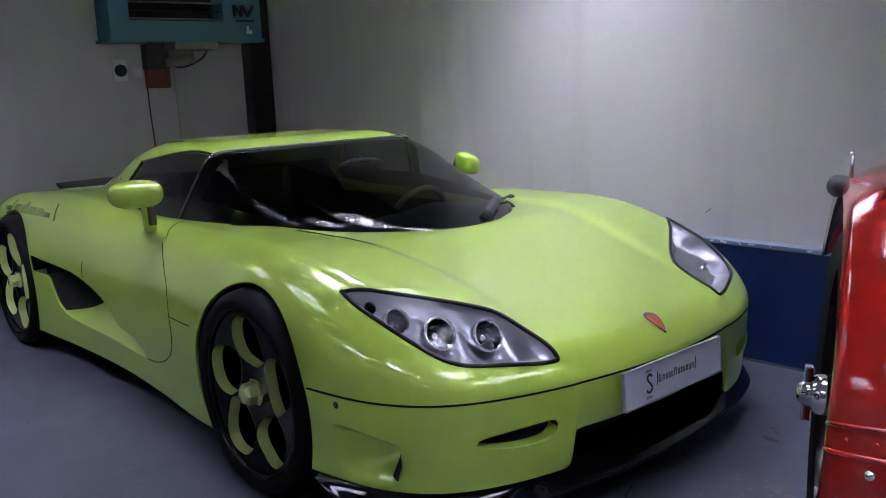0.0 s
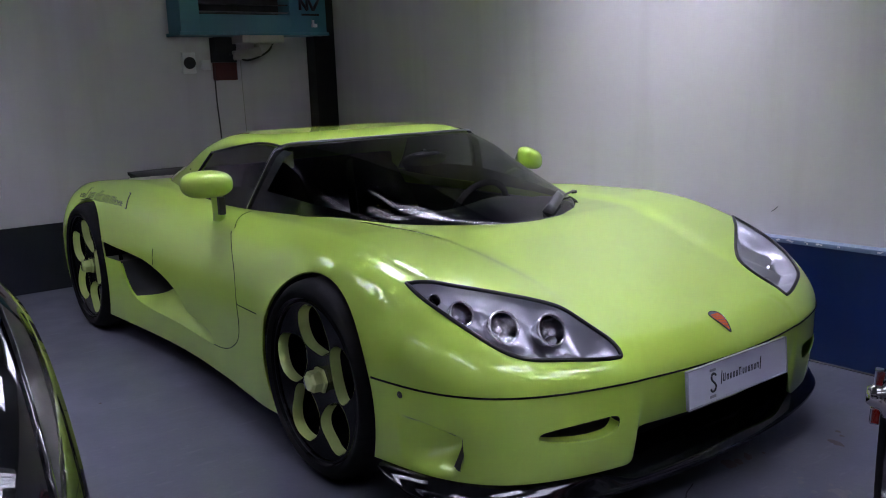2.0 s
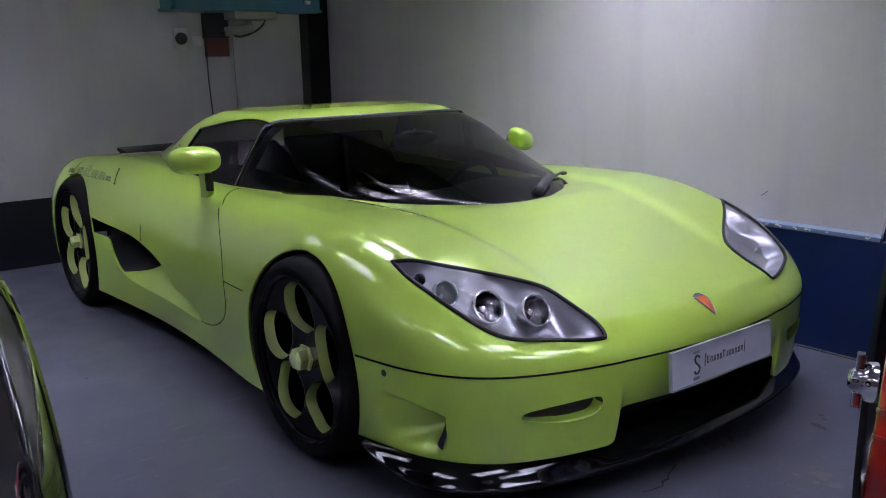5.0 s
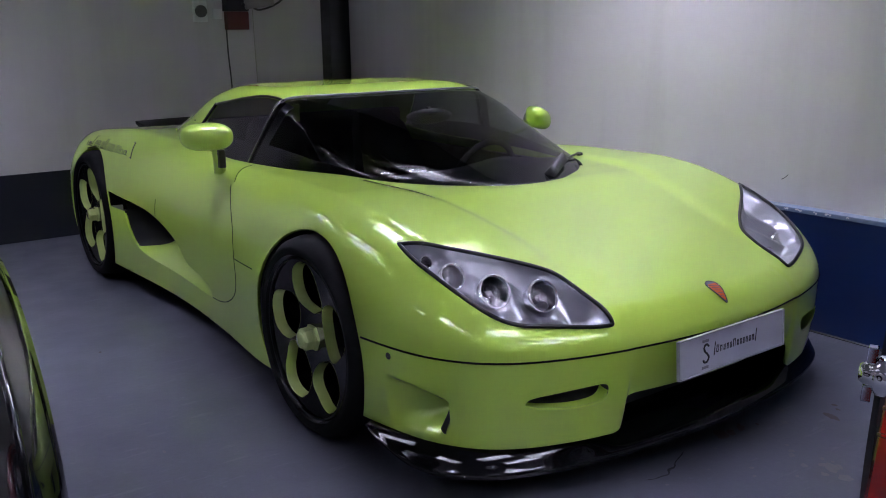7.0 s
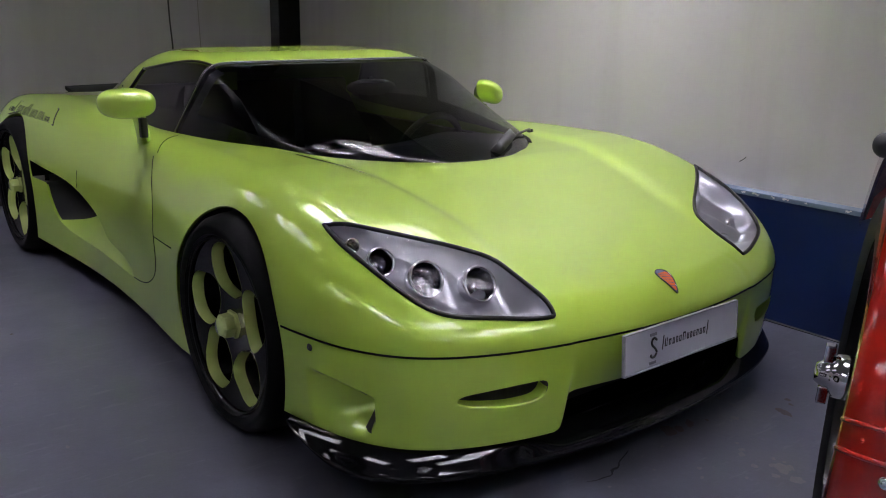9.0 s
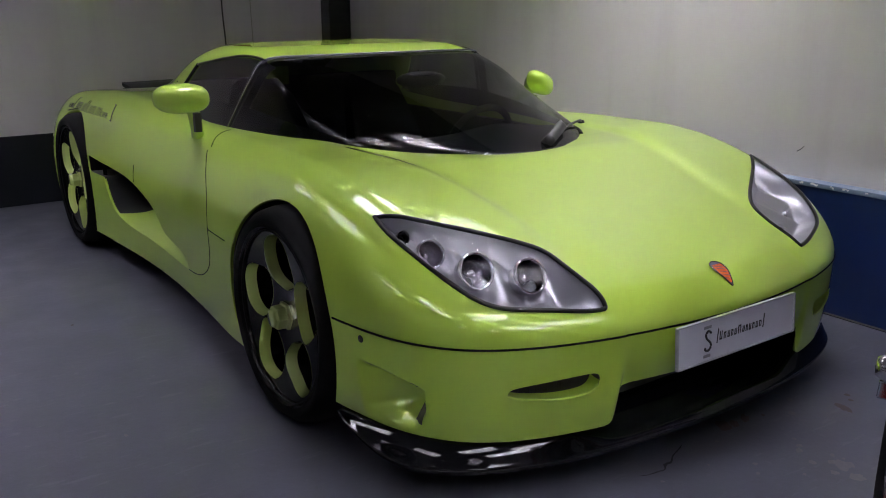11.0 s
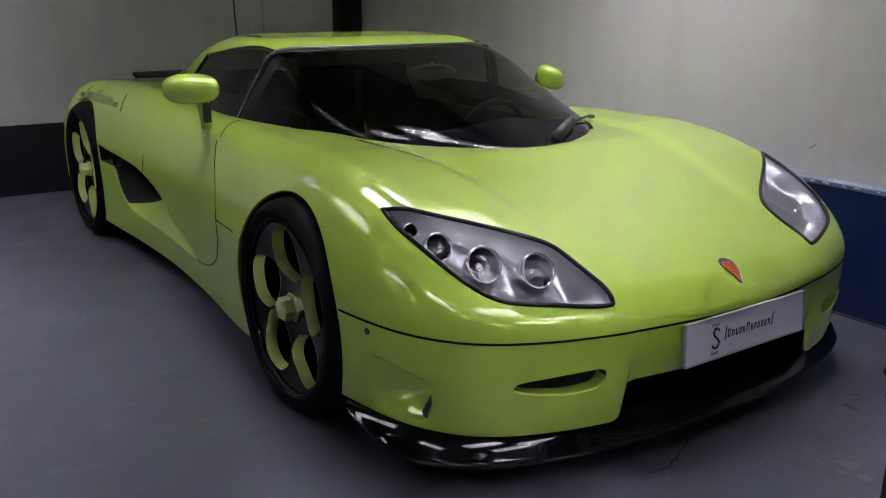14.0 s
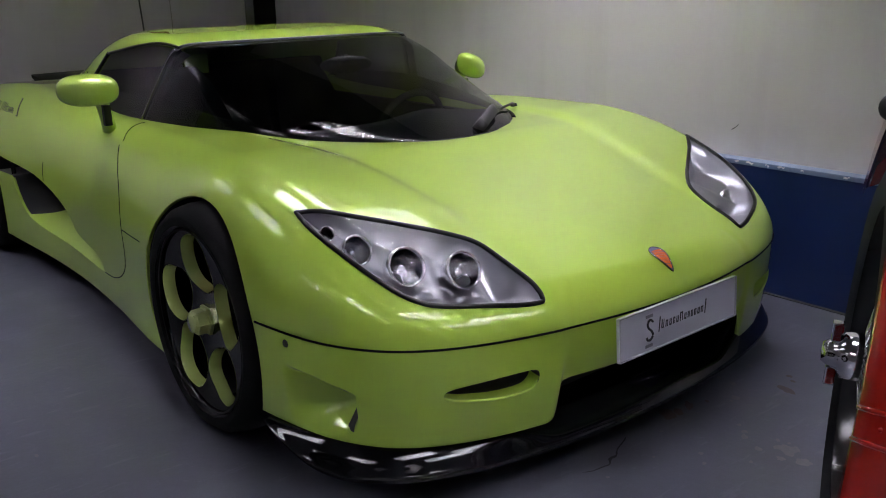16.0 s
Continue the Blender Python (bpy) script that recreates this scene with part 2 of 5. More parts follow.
def inside(poly, pts):
    """Which of the 2D points lie in the polygon."""
    res = np.zeros(len(pts), bool)
    x, y = pts[:, 0], pts[:, 1]
    for a, b in zip(poly, np.roll(poly, -1, 0)):
        cross = (a[1] > y) != (b[1] > y)
        with np.errstate(divide="ignore", invalid="ignore"):
            res ^= cross & (x < (b[0] - a[0]) * (y - a[1]) / (b[1] - a[1]) + a[0])
    return res


def nearest_on(poly, pts):
    best = np.full(len(pts), 1e9)
    spot = np.array(pts, float)
    for a, b in zip(poly, np.roll(poly, -1, 0)):
        d = b - a
        t = np.clip(((pts - a) @ d) / max(d @ d, 1e-12), 0, 1)
        q = a + t[:, None] * d
        dist = np.hypot(*(pts - q).T)
        hit = dist < best
        best[hit], spot[hit] = dist[hit], q[hit]
    return best, spot


class Sheet:
    """A grid of points, from which openings are cut with clean edges."""

    def __init__(self, grid, other=None, faces=None):
        if other is not None:
            self.v, self.n, self.f = other.v.copy(), other.n, faces
            return
        n, m = grid.shape[:2]
        self.v = grid.reshape(-1, 3).copy()
        i = np.arange(n * m).reshape(n, m)
        self.f = np.stack([i[:-1, :-1], i[1:, :-1], i[1:, 1:], i[:-1, 1:]], -1).reshape(-1, 4)
        du, dv = np.gradient(grid, axis=0), np.gradient(grid, axis=1)
        nrm = np.cross(du, dv).reshape(-1, 3)
        self.n = nrm / np.maximum(np.linalg.norm(nrm, axis=1), 1e-9)[:, None]

    def cut(self, poly, axes, where=None):
        """Cut out what lies in the polygon, seen along the third axis (axes: the two in its plane), with a clean edge. Returns the faces inside."""
        poly = np.array(poly, float)
        pts = self.v[:, list(axes)]
        lo, hi = poly.min(0) - 0.05, poly.max(0) + 0.05
        close = ((pts > lo) & (pts < hi)).all(1)
        if where is not None:
            close &= where(self.v)
        d = np.ones(len(pts))
        dist, _ = nearest_on(poly, pts[close])
        d[close] = np.where(inside(poly, pts[close]), -1, 1) * np.maximum(dist, 1e-6)
        quad = self.f
        fd = np.where(quad >= 0, d[quad], d[quad[:, :1]])
        hit_in, hit_out = (fd < 0).any(1), (fd > 0).any(1)
        keep, taken, mixed = quad[~hit_in], quad[~hit_out], quad[hit_in & hit_out]
        verts, norms, made = list(self.v), list(self.n), {}
        new_out, new_in = [], []

        def crossing(i, j):
            key = (min(i, j), max(i, j))
            if key not in made:
                t = d[i] / (d[i] - d[j])
                made[key] = len(verts)
                verts.append(self.v[i] + t * (self.v[j] - self.v[i]))
                norms.append(self.n[i])
            return made[key]

        for face in mixed:
            ring = [int(k) for k in face if k >= 0]
            outer, inner = [], []
            for i, j in zip(ring, ring[1:] + ring[:1]):
                (inner if d[i] < 0 else outer).append(i)
                if (d[i] < 0) != (d[j] < 0):
                    c = crossing(i, j)
                    outer.append(c)
                    inner.append(c)
            for loop, store in ((outer, new_out), (inner, new_in)):
                for k in range(1, len(loop) - 1):
                    store.append((loop[0], loop[k], loop[k + 1], -1))
        self.v, self.n = np.array(verts), np.array(norms)
        self.f = np.concatenate([keep, np.array(new_out, int).reshape(-1, 4)])
        return np.concatenate([taken, np.array(new_in, int).reshape(-1, 4)])

    def middle(self):
        """The middle of each face."""
        last = np.where(self.f[:, 3:] >= 0, self.f[:, 3:], self.f[:, :1])
        return self.v[np.concatenate([self.f[:, :3], last], 1)].mean(1)

    def only(self, test):
        return Sheet(None, self, self.f[test(self.middle())])

    def make(self, name, material, parent=None, label="", flip=False, mirror=False, thick=0.0, heart=None):
        """Link the sheet; heart is a point that its faces look away from."""
        if heart is not None:
            a, b, c = (self.v[self.f[:, k]] for k in range(3))
            d = np.where(self.f[:, 3:] >= 0, self.v[self.f[:, 3]], a)
            n = np.cross(c - a, d - b)
            flip = ((n * ((a + c) / 2 - np.array(heart))).sum(1)).mean() < 0
        used = np.unique(self.f[self.f >= 0])
        back = np.full(len(self.v), -1)
        back[used] = np.arange(len(used))
        v = self.v[used].copy()
        f = np.where(self.f >= 0, back[self.f], -1)
        if mirror:
            v[:, 0] *= -1
        f = [[k for k in (row[::-1] if flip != mirror else row) if k >= 0] for row in f.tolist()]
        ob = link(name, v, f, material, parent, label)
        if thick:
            s = ob.modifiers.new("thickness", "SOLIDIFY")
            s.thickness, s.offset = thick, -1
            e = ob.modifiers.new("edges", "EDGE_SPLIT")
            e.split_angle = radians(38)
        return ob


def tube(points, radius, sides=8, closed=False):
    """Verts and faces of a round bar along the points."""
    p = np.array(points, float)
    n = len(p)
    verts, faces = [], []
    for i in range(n):
        a = p[(i - 1) % n] if closed or i else p[0]
        b = p[(i + 1) % n] if closed or i < n - 1 else p[-1]
        d = (b - a) / max(np.linalg.norm(b - a), 1e-9)
        up = np.array((0, 0, 1.0)) if abs(d[2]) < 0.9 else np.array((1.0, 0, 0))
        s = np.cross(d, up)
        s /= np.linalg.norm(s)
        w = np.cross(s, d)
        for k in range(sides):
            q = 2 * math.pi * k / sides
            verts.append(p[i] + radius * (math.cos(q) * s + math.sin(q) * w))
    for i in range(n if closed else n - 1):
        for k in range(sides):
            j = (i + 1) % n
            faces.append((i * sides + k, i * sides + (k + 1) % sides, j * sides + (k + 1) % sides, j * sides + k))
    if not closed:
        faces += [tuple(range(sides))[::-1], tuple(range((n - 1) * sides, n * sides))]
    return verts, faces


def lathe(profile, n, centre, axis="x", sign=1):
    """Verts and faces of a turned shape; the profile is (radius, along) pairs."""
    verts, faces = [], []
    k = len(profile)
    for i in range(n):
        a = 2 * math.pi * i / n
        for r, h in profile:
            c, s = r * math.cos(a), r * math.sin(a)
            verts.append((centre[0] + sign * h, centre[1] + c, centre[2] + s) if axis == "x" else (centre[0] + c, centre[1] + sign * h, centre[2] + s) if axis == "y" else (centre[0] + c, centre[1] + s, centre[2] + sign * h))
    for i in range(n):
        j = (i + 1) % n
        for q in range(k - 1):
            faces.append((i * k + q, i * k + q + 1, j * k + q + 1, j * k + q))
    return verts, faces


# ---- the room ----
def slab(name, material, *d, bevel=0.0):
    return tagged(part(name, boxes(d), material, bevel=bevel), kind="structure")


tagged(slab("floor", M_FLOOR, LEFT_X - 0.2, SIDE_X + 0.2, FRONT_Y - 0.2, BACK_Y + 0.2, -0.2, 0.0), "grey painted concrete garage floor, scuffed and stained", "floor")
tagged(slab("wall_side", M_WALL, SIDE_X, SIDE_X + 0.2, FRONT_Y, BACK_Y, 0.0, CEIL), "cream painted plaster wall beside the car", "wall")
tagged(slab("wall_back", M_WALL, LEFT_X, SIDE_X + 0.2, BACK_Y, BACK_Y + 0.2, 0.0, CEIL), "cream painted plaster wall behind the car", "wall")
# Left and front walls are unseen, added to close the room and bounce light.
tagged(slab("wall_left", M_UNSEENWALL, LEFT_X - 0.2, LEFT_X, FRONT_Y, BACK_Y + 0.2, 0.0, CEIL), "plain grey unseen wall, added to close the room and bounce light", "wall")
tagged(slab("wall_front", M_UNSEENWALL, LEFT_X - 0.2, SIDE_X + 0.2, FRONT_Y - 0.2, FRONT_Y, 0.0, CEIL), "plain grey unseen wall, added to close the room and bounce light", "wall")
tagged(slab("ceiling", M_CEIL, LEFT_X - 0.2, SIDE_X + 0.2, FRONT_Y - 0.2, BACK_Y + 0.2, CEIL, CEIL + 0.2), "plain grey garage ceiling", "ceiling")
tagged(slab("dado_side", M_BLUE, SIDE_X - 0.065, SIDE_X, FRONT_Y, BACK_Y, 0.0, 0.525), "navy blue painted dado along the wall foot", "dado")
tagged(slab("ledge_side", M_LEDGE, SIDE_X - 0.07, SIDE_X, FRONT_Y, BACK_Y, 0.525, 0.545, bevel=0.004), "chipped grey ledge on top of the blue dado", "ledge")
tagged(slab("dado_back", M_DADOBACK, LEFT_X, SIDE_X - 0.07, BACK_Y - 0.012, BACK_Y, 0.0, 0.455), "near-black bluish dado on the back wall", "dado")
tagged(slab("corner_pillar", M_BLACKPOST, 1.230, SIDE_X, BACK_Y - 0.14, BACK_Y, 0.0, CEIL, bevel=0.006), "black painted steel pillar in the room corner", "pillar")


# ---- ceiling lights ----
def ceiling_light(x, y, turn=0.0, half=0.62):
    th = empty("ceiling_light", (x, y, CEIL))
    th.rotation_euler[2] = turn
    part("tray", boxes((-0.31, 0.31, -half, half, -0.03, 0.0)), M_LAMPWHITE, th)
    for k in range(4):
        v, f = tube([(-0.21 + 0.14 * k, 0.04 - half, -0.055), (-0.21 + 0.14 * k, half - 0.04, -0.055)], 0.016, 8)
        link("tube", v, f, M_TUBE, th)
    for d in ((-0.31, -0.295, -half, half, -0.16, -0.03), (0.295, 0.31, -half, half, -0.16, -0.03), (-0.295, 0.295, -half, 0.015 - half, -0.16, -0.03), (-0.295, 0.295, half - 0.015, half, -0.16, -0.03)):
        part("frame", boxes(d), M_LAMPWHITE, th)
    for k in range(3):
        xx = -0.14 + 0.14 * k
        part("louvre", boxes((xx - 0.003, xx + 0.003, 0.016 - half, half - 0.016, -0.16, -0.075)), M_LOUVRE, th)
    for k in range(round(half * 25) - 1):
        yy = 0.06 - half + 0.08 * k
        part("louvre", boxes((-0.294, 0.294, yy - 0.002, yy + 0.002, -0.159, -0.076)), M_LOUVRE, th)
    return tagged(th, "white louvred fluorescent ceiling light with four tubes, placed out of view", "ceiling light", "ceiling lights")


# Added only as fill: (0.9, 0.25), (-0.3, -1.2), (-0.9, -4.3), both at x = -4.8.
# All out of view; most placed by their reflections in paint and glass.
for lx, ly, turn, half in ((0.26, 0.94, 0, 0.31), (-0.88, 0.80, 0, 0.31), (-2.5, 1.5, 0, 0.50), (-2.1, 3.1, 0, 0.45), (0.9, 0.25, 0, 0.52), (-0.3, -1.2, 0, 0.4),
                           (-3.7, -1.8, 0, 0.80), (-1.55, -2.75, 90, 0.72), (0.2, -3.6, 90, 0.78), (-0.9, -4.3, 90, 0.78), (-2.7, -5.0, 0, 0.62), (-4.8, 0.7, 0, 0.80), (-4.8, -4.3, 0, 0.62)):
    ceiling_light(lx, ly, radians(turn), half)

# ---- the lime sports car ----
# Faces -y; front axle at y = 0, rear axle at y = 2.66.
car = tagged(empty("sports_car"), "lime green metallic low sports car, parked with doors shut", "car")

OUTLINE = np.array([(0, -1.022), (0.15, -1.016), (0.30, -0.998), (0.46, -0.967), (0.62, -0.918), (0.75, -0.852), (0.842, -0.765), (0.908, -0.64), (0.946, -0.47),
                    (0.968, -0.26), (0.974, 0.0), (0.955, 0.40), (0.92, 0.80), (0.90, 1.20), (0.905, 1.60), (0.935, 2.10), (0.965, 2.60), (0.955, 2.90), (0.90, 3.06), (0.72, 3.17), (0.40, 3.20), (0, 3.205)])
SEAM_Z = 0.448
NS = 900
perim = smooth_loop(OUTLINE, NS, closed=False)
arc = np.concatenate([[0], np.cumsum(np.hypot(*np.diff(perim, axis=0).T))])
even = np.linspace(0, arc[-1], NS)
perim = np.stack([np.interp(even, arc, perim[:, 0]), np.interp(even, arc, perim[:, 1])], -1)
perim[0, 0] = perim[-1, 0] = 0
plain_y = perim[:, 1].copy()
dent = np.clip((0.425 - perim[:, 0]) / 0.045, 0, 1)
perim[:, 1] += np.where(perim[:, 1] < 0, 0.003 * dent * dent * (3 - 2 * dent), 0)
tang = np.gradient(perim, axis=0)
tang /= np.hypot(*tang.T)[:, None]
outward = np.stack([tang[:, 1], -tang[:, 0]], -1)

z_centre = pchip([(-1.03, 0.510), (-0.99, 0.530), (-0.92, 0.557), (-0.7, 0.633), (-0.5, 0.692), (-0.3, 0.740), (-0.14, 0.775), (0.1, 0.775), (0.9, 0.76), (1.8, 0.80), (2.3, 0.83), (2.8, 0.80), (3.2, 0.73)])
z_crest = pchip([(-1.03, 0.48), (-0.93, 0.538), (-0.8, 0.59), (-0.7, 0.635), (-0.55, 0.697), (-0.44, 0.736), (-0.31, 0.770), (-0.18, 0.792), (0, 0.805), (0.3, 0.805), (0.7, 0.795), (1.1, 0.79), (1.5, 0.805), (1.9, 0.83), (2.3, 0.838), (2.7, 0.815), (3.0, 0.775), (3.2, 0.73)])
w_crest = pchip([(-1.03, 0.55), (-0.7, 0.70), (-0.3, 0.74), (0.3, 0.74), (1.0, 0.72), (1.8, 0.73), (2.6, 0.74), (3.2, 0.6)])
edge_round = pchip([(0, 0.085), (0.35, 0.085), (0.9, 0.15), (1.3, 0.205), (2.0, 0.215), (3.2, 0.225), (4.2, 0.25), (4.6, 0.2), (6.0, 0.12)])

crease_x = pchip([(-1.03, 0.395), (-0.95, 0.41), (-0.6, 0.40), (-0.4, 0.43), (-0.26, 0.455), (-0.12, 0.48), (0.1, 0.50), (0.4, 0.53)])


def deck(x, y):
    """Height of the upper body away from its rounded edge."""
    a = np.clip(np.abs(x) / w_crest(y), 0, 1)
    s = a * a * (3 - 2 * a)
    off = np.abs(x) - crease_x(y)
    fold = np.where(off > 0, np.exp(-(off / 0.042) ** 2), np.exp(-(np.abs(off) / 0.15) ** 1.5))
    dip = 0.0115 * fold * np.clip((0.35 - y) / 0.35, 0, 1) * np.clip((y + 0.93) / 0.45, 0, 1)
    return z_centre(y) + (z_crest(y) - z_centre(y)) * s - dip


def upper_grid(nr=84):
    r = np.linspace(0, 1, nr) ** 1.7
    spine_y = np.interp(plain_y, [-1.03, -0.6, 0.2, 2.6, 3.205], [-0.55, -0.35, 0.3, 2.4, 2.7])
    spine = np.stack([np.zeros(NS), spine_y], -1)
    p = perim[:, None] + (spine - perim)[:, None] * r[None, :, None]
    run = spine - perim
    depth = r[None] * np.abs((run * outward).sum(1))[:, None]
    rad = edge_round(even)[:, None]
    e = np.sqrt(np.clip(1 - np.clip(1 - depth / rad, 0, 1) ** 2, 0, 1))
    h = deck(p[..., 0], p[..., 1])
    z = SEAM_Z + (h - SEAM_Z) * e
    return np.concatenate([p, z[..., None]], -1) * np.array((-1, 1, 1))


z_bottom = pchip([(0, 0.302), (0.36, 0.302), (0.396, 0.296), (0.404, 0.27), (0.414, 0.215), (0.424, 0.198), (0.45, 0.190), (1.2, 0.182), (1.6, 0.17), (2.1, 0.13), (4.0, 0.13), (4.6, 0.16), (6, 0.2)])


def duct(y, z):
    """How far the bumper corner is hollowed towards its brake duct."""
    along = np.clip((-0.52 - y) / 0.19, 0, 1)
    end = np.clip((y + 0.728) / 0.008, 0, 1)
    top = np.interp(y, [-0.73, -0.70, -0.62, -0.52], [0.326, 0.338, 0.356, 0.368])
    low = np.interp(y, [-0.73, -0.715, -0.69, -0.64, -0.56, -0.52], [0.262, 0.225, 0.198, 0.185, 0.18, 0.18])
    hollow = np.clip((top - z) / 0.028, 0, 1) * np.clip((z - low) / 0.075, 0, 1)
    return 0.10 * along ** 0.85 * end * hollow * hollow * (3 - 2 * hollow)


def lower_grid(nq=84):
    q = np.linspace(0, 1, nq)
    zb = z_bottom(even)[:, None]
    z = SEAM_Z + (zb - SEAM_Z) * q[None]
    off = -0.022 * q ** 2.5
    p = perim[:, None] + outward[:, None] * off[None, :, None]
    g = np.concatenate([p, z[..., None]], -1)
    d = duct(g[..., 1], g[..., 2]) * (g[..., 0] > 0.6)
    g[..., :2] -= outward[:, None] * d[..., None]
    return g * np.array((-1, 1, 1))


def circle(cy, cz, r, n=72):
    return [(cy + r * math.cos(2 * math.pi * k / n), cz + r * math.sin(2 * math.pi * k / n)) for k in range(n)]


FRONT_WHEEL, REAR_WHEEL = (-0.905, -0.06, 0.343), (-0.925, 2.54, 0.357)


def both_sides(g):
    """The half grid and its mirror image as one grid."""
    return np.concatenate([(g * np.array((-1, 1, 1)))[::-1][:-1], g], 0)


upper, lower = Sheet(both_sides(upper_grid())), Sheet(both_sides(lower_grid()))
weld = np.arange(len(upper.v)).reshape(2 * NS - 1, -1)
weld[: NS - 1, -1] = weld[::-1][: NS - 1, -1]
upper.f = weld.reshape(-1)[upper.f]
ARCHES = [(FRONT_WHEEL[1], FRONT_WHEEL[2], 0.362), (REAR_WHEEL[1], REAR_WHEEL[2], 0.374)]
near_side, far_side = (lambda v: v[:, 0] < -0.55), (lambda v: v[:, 0] > 0.55)
for sh in (upper, lower):
    for side in (near_side, far_side):
        for cy, cz, r in ARCHES:
            sh.cut(circle(cy, cz, r), (1, 2), side)
base_half = pchip([(-0.14, 0), (-0.132, 0.10), (-0.115, 0.17), (-0.05, 0.30), (0.07, 0.42), (0.2, 0.50), (0.4, 0.565), (0.62, 0.62), (0.9, 0.655), (1.2, 0.67), (1.6, 0.66), (2.0, 0.60), (2.4, 0.48), (2.7, 0.36)])
ys = np.concatenate([[-0.14, -0.137, -0.13], np.linspace(-0.115, 2.2, 40)])
cockpit = np.concatenate([np.stack([-base_half(ys) + 0.004, ys], -1), np.stack([base_half(ys) - 0.004, ys], -1)[::-1]])
upper.cut(cockpit, (0, 1))
bvh = None


def body_at(y, z, side=-1):
    """Where the flank lies at (y, z), and its normal."""
    hit = bvh.ray_cast(Vector((side * 1.6, y, z)), Vector((-side, 0, 0)))
    if not hit[0]:
        return Vector((side * 0.93, y, z)), Vector((side, 0, 0))
    return hit[0], hit[1] * (1 if hit[1].x * side > 0 else -1)


def hood_at(x, y):
    """Where the upper body lies at (x, y), and its normal."""
    hit = bvh.ray_cast(Vector((x, y, 2)), Vector((0, 0, -1)))
    return hit[0], hit[1] * (1 if hit[1].z > 0 else -1)


def nose_at(x, z):
    """Where the bumper lies at (x, z), and its normal."""
    hit = bvh.ray_cast(Vector((x, -2, z)), Vector((0, 1, 0)))
    return hit[0], hit[1] * (1 if hit[1].y < 0 else -1)


from mathutils.bvhtree import BVHTree
all_v = np.concatenate([upper.v, lower.v])
bvh = BVHTree.FromPolygons([tuple(map(float, v)) for v in all_v], [tuple(k for k in f if k >= 0) for f in upper.f.tolist()] + [tuple(k + len(upper.v) for k in f if k >= 0) for f in lower.f.tolist()])
LAMP = [(0.824, -0.442), (0.812, -0.450), (0.730, -0.518), (0.618, -0.594), (0.530, -0.655), (0.466, -0.716), (0.446, -0.787), (0.437, -0.880), (0.436, -0.928), (0.455, -0.934), (0.540, -0.908),
        (0.672, -0.850), (0.735, -0.802), (0.777, -0.736), (0.808, -0.644), (0.826, -0.530)]
lamp_loops = {}
for side in (-1, 1):
    loop = smooth_loop([(side * x, y) for x, y in LAMP], 96)
    if side > 0:
        loop = loop.mean(0) + (loop - loop.mean(0)) * 0.91 + np.array((-0.022, 0))
    lamp_loops[side] = loop
    upper.cut(loop, (0, 1), lambda v: v[:, 2] > 0.47)
SLOT = smooth_loop([(0.708, 0.326), (0.69, 0.341), (0.61, 0.352), (0.53, 0.358), (0.488, 0.358), (0.474, 0.345), (0.480, 0.318), (0.503, 0.303), (0.57, 0.298), (0.65, 0.305), (0.695, 0.315)], 66)
SCOOP_TOP = [(2.36, 0.545), (2.198, 0.538), (2.035, 0.528), (1.843, 0.519), (1.663, 0.505), (1.472, 0.470), (1.326, 0.428), (1.247, 0.386), (1.172, 0.340), (1.009, 0.320), (0.906, 0.309), (0.876, 0.285)]
SCOOP_LOW = [(0.866, 0.258), (0.915, 0.254), (1.077, 0.253), (1.371, 0.260), (1.601, 0.265), (1.739, 0.277), (1.835, 0.300), (1.889, 0.334), (1.935, 0.391), (1.968, 0.448), (2.02, 0.456), (2.303, 0.452)]
INTAKE = np.concatenate([smooth_loop(SCOOP_TOP, 50, closed=False), smooth_loop(SCOOP_LOW, 50, closed=False)])
for side, test in ((-1, near_side), (1, far_side)):
    lower.cut(SLOT * np.array((side, 1)), (0, 2), lambda v: v[:, 1] < -0.5)
    for sh in (upper, lower):
        sh.cut(INTAKE, (1, 2), test)
SEAM_FRONT = [(0.80, 0.735), (0.69, 0.676), (0.585, 0.597), (0.533, 0.493), (0.522, 0.41), (0.556, 0.348), (0.65, 0.297), (0.76, 0.268), (0.866, 0.258)]
DOOR = SEAM_FRONT + [(0.93, 0.29), (1.009, 0.310), (1.172, 0.325), (1.26, 0.380), (1.34, 0.422), (1.472, 0.460), (1.56, 0.478), (1.565, 0.735)]
doors = {}
for sign, side in ((-1, near_side), (1, far_side)):
    lots = []
    for sh in (upper, lower):
        before = len(sh.v)
        taken = sh.cut(DOOR, (1, 2), side)
        lots.append(Sheet(None, sh, taken))
    door = empty("door")
    door.parent = car
    for lot in lots:
        lot.make("door_skin", M_PAINT, door, heart=(0, 1.1, 0.4), thick=0.010)
    doors[sign] = door
front = upper.only(lambda m: m[:, 1] < 1.0)
rear = upper.only(lambda m: m[:, 1] >= 1.0)
front.make("front_clamshell", M_PAINT, car, heart=(0, 1.1, 0.3), thick=0.012)
rear.make("rear_clamshell", M_PAINT, car, heart=(0, 1.1, 0.3), thick=0.012)
lower.only(lambda m: m[:, 1] < 0.1).make("front_bumper", M_PAINT, car, heart=(0, 1.1, 0.3), thick=0.012)
lower.only(lambda m: (m[:, 1] >= 0.1) & (m[:, 1] < 2.7) & (m[:, 0] < 0)).make("side_sill", M_PAINT, car, heart=(0, 1.1, 0.3), thick=0.012)
lower.only(lambda m: (m[:, 1] >= 0.1) & (m[:, 1] < 2.7) & (m[:, 0] > 0)).make("side_sill", M_PAINT, car, heart=(0, 1.1, 0.3), thick=0.012)
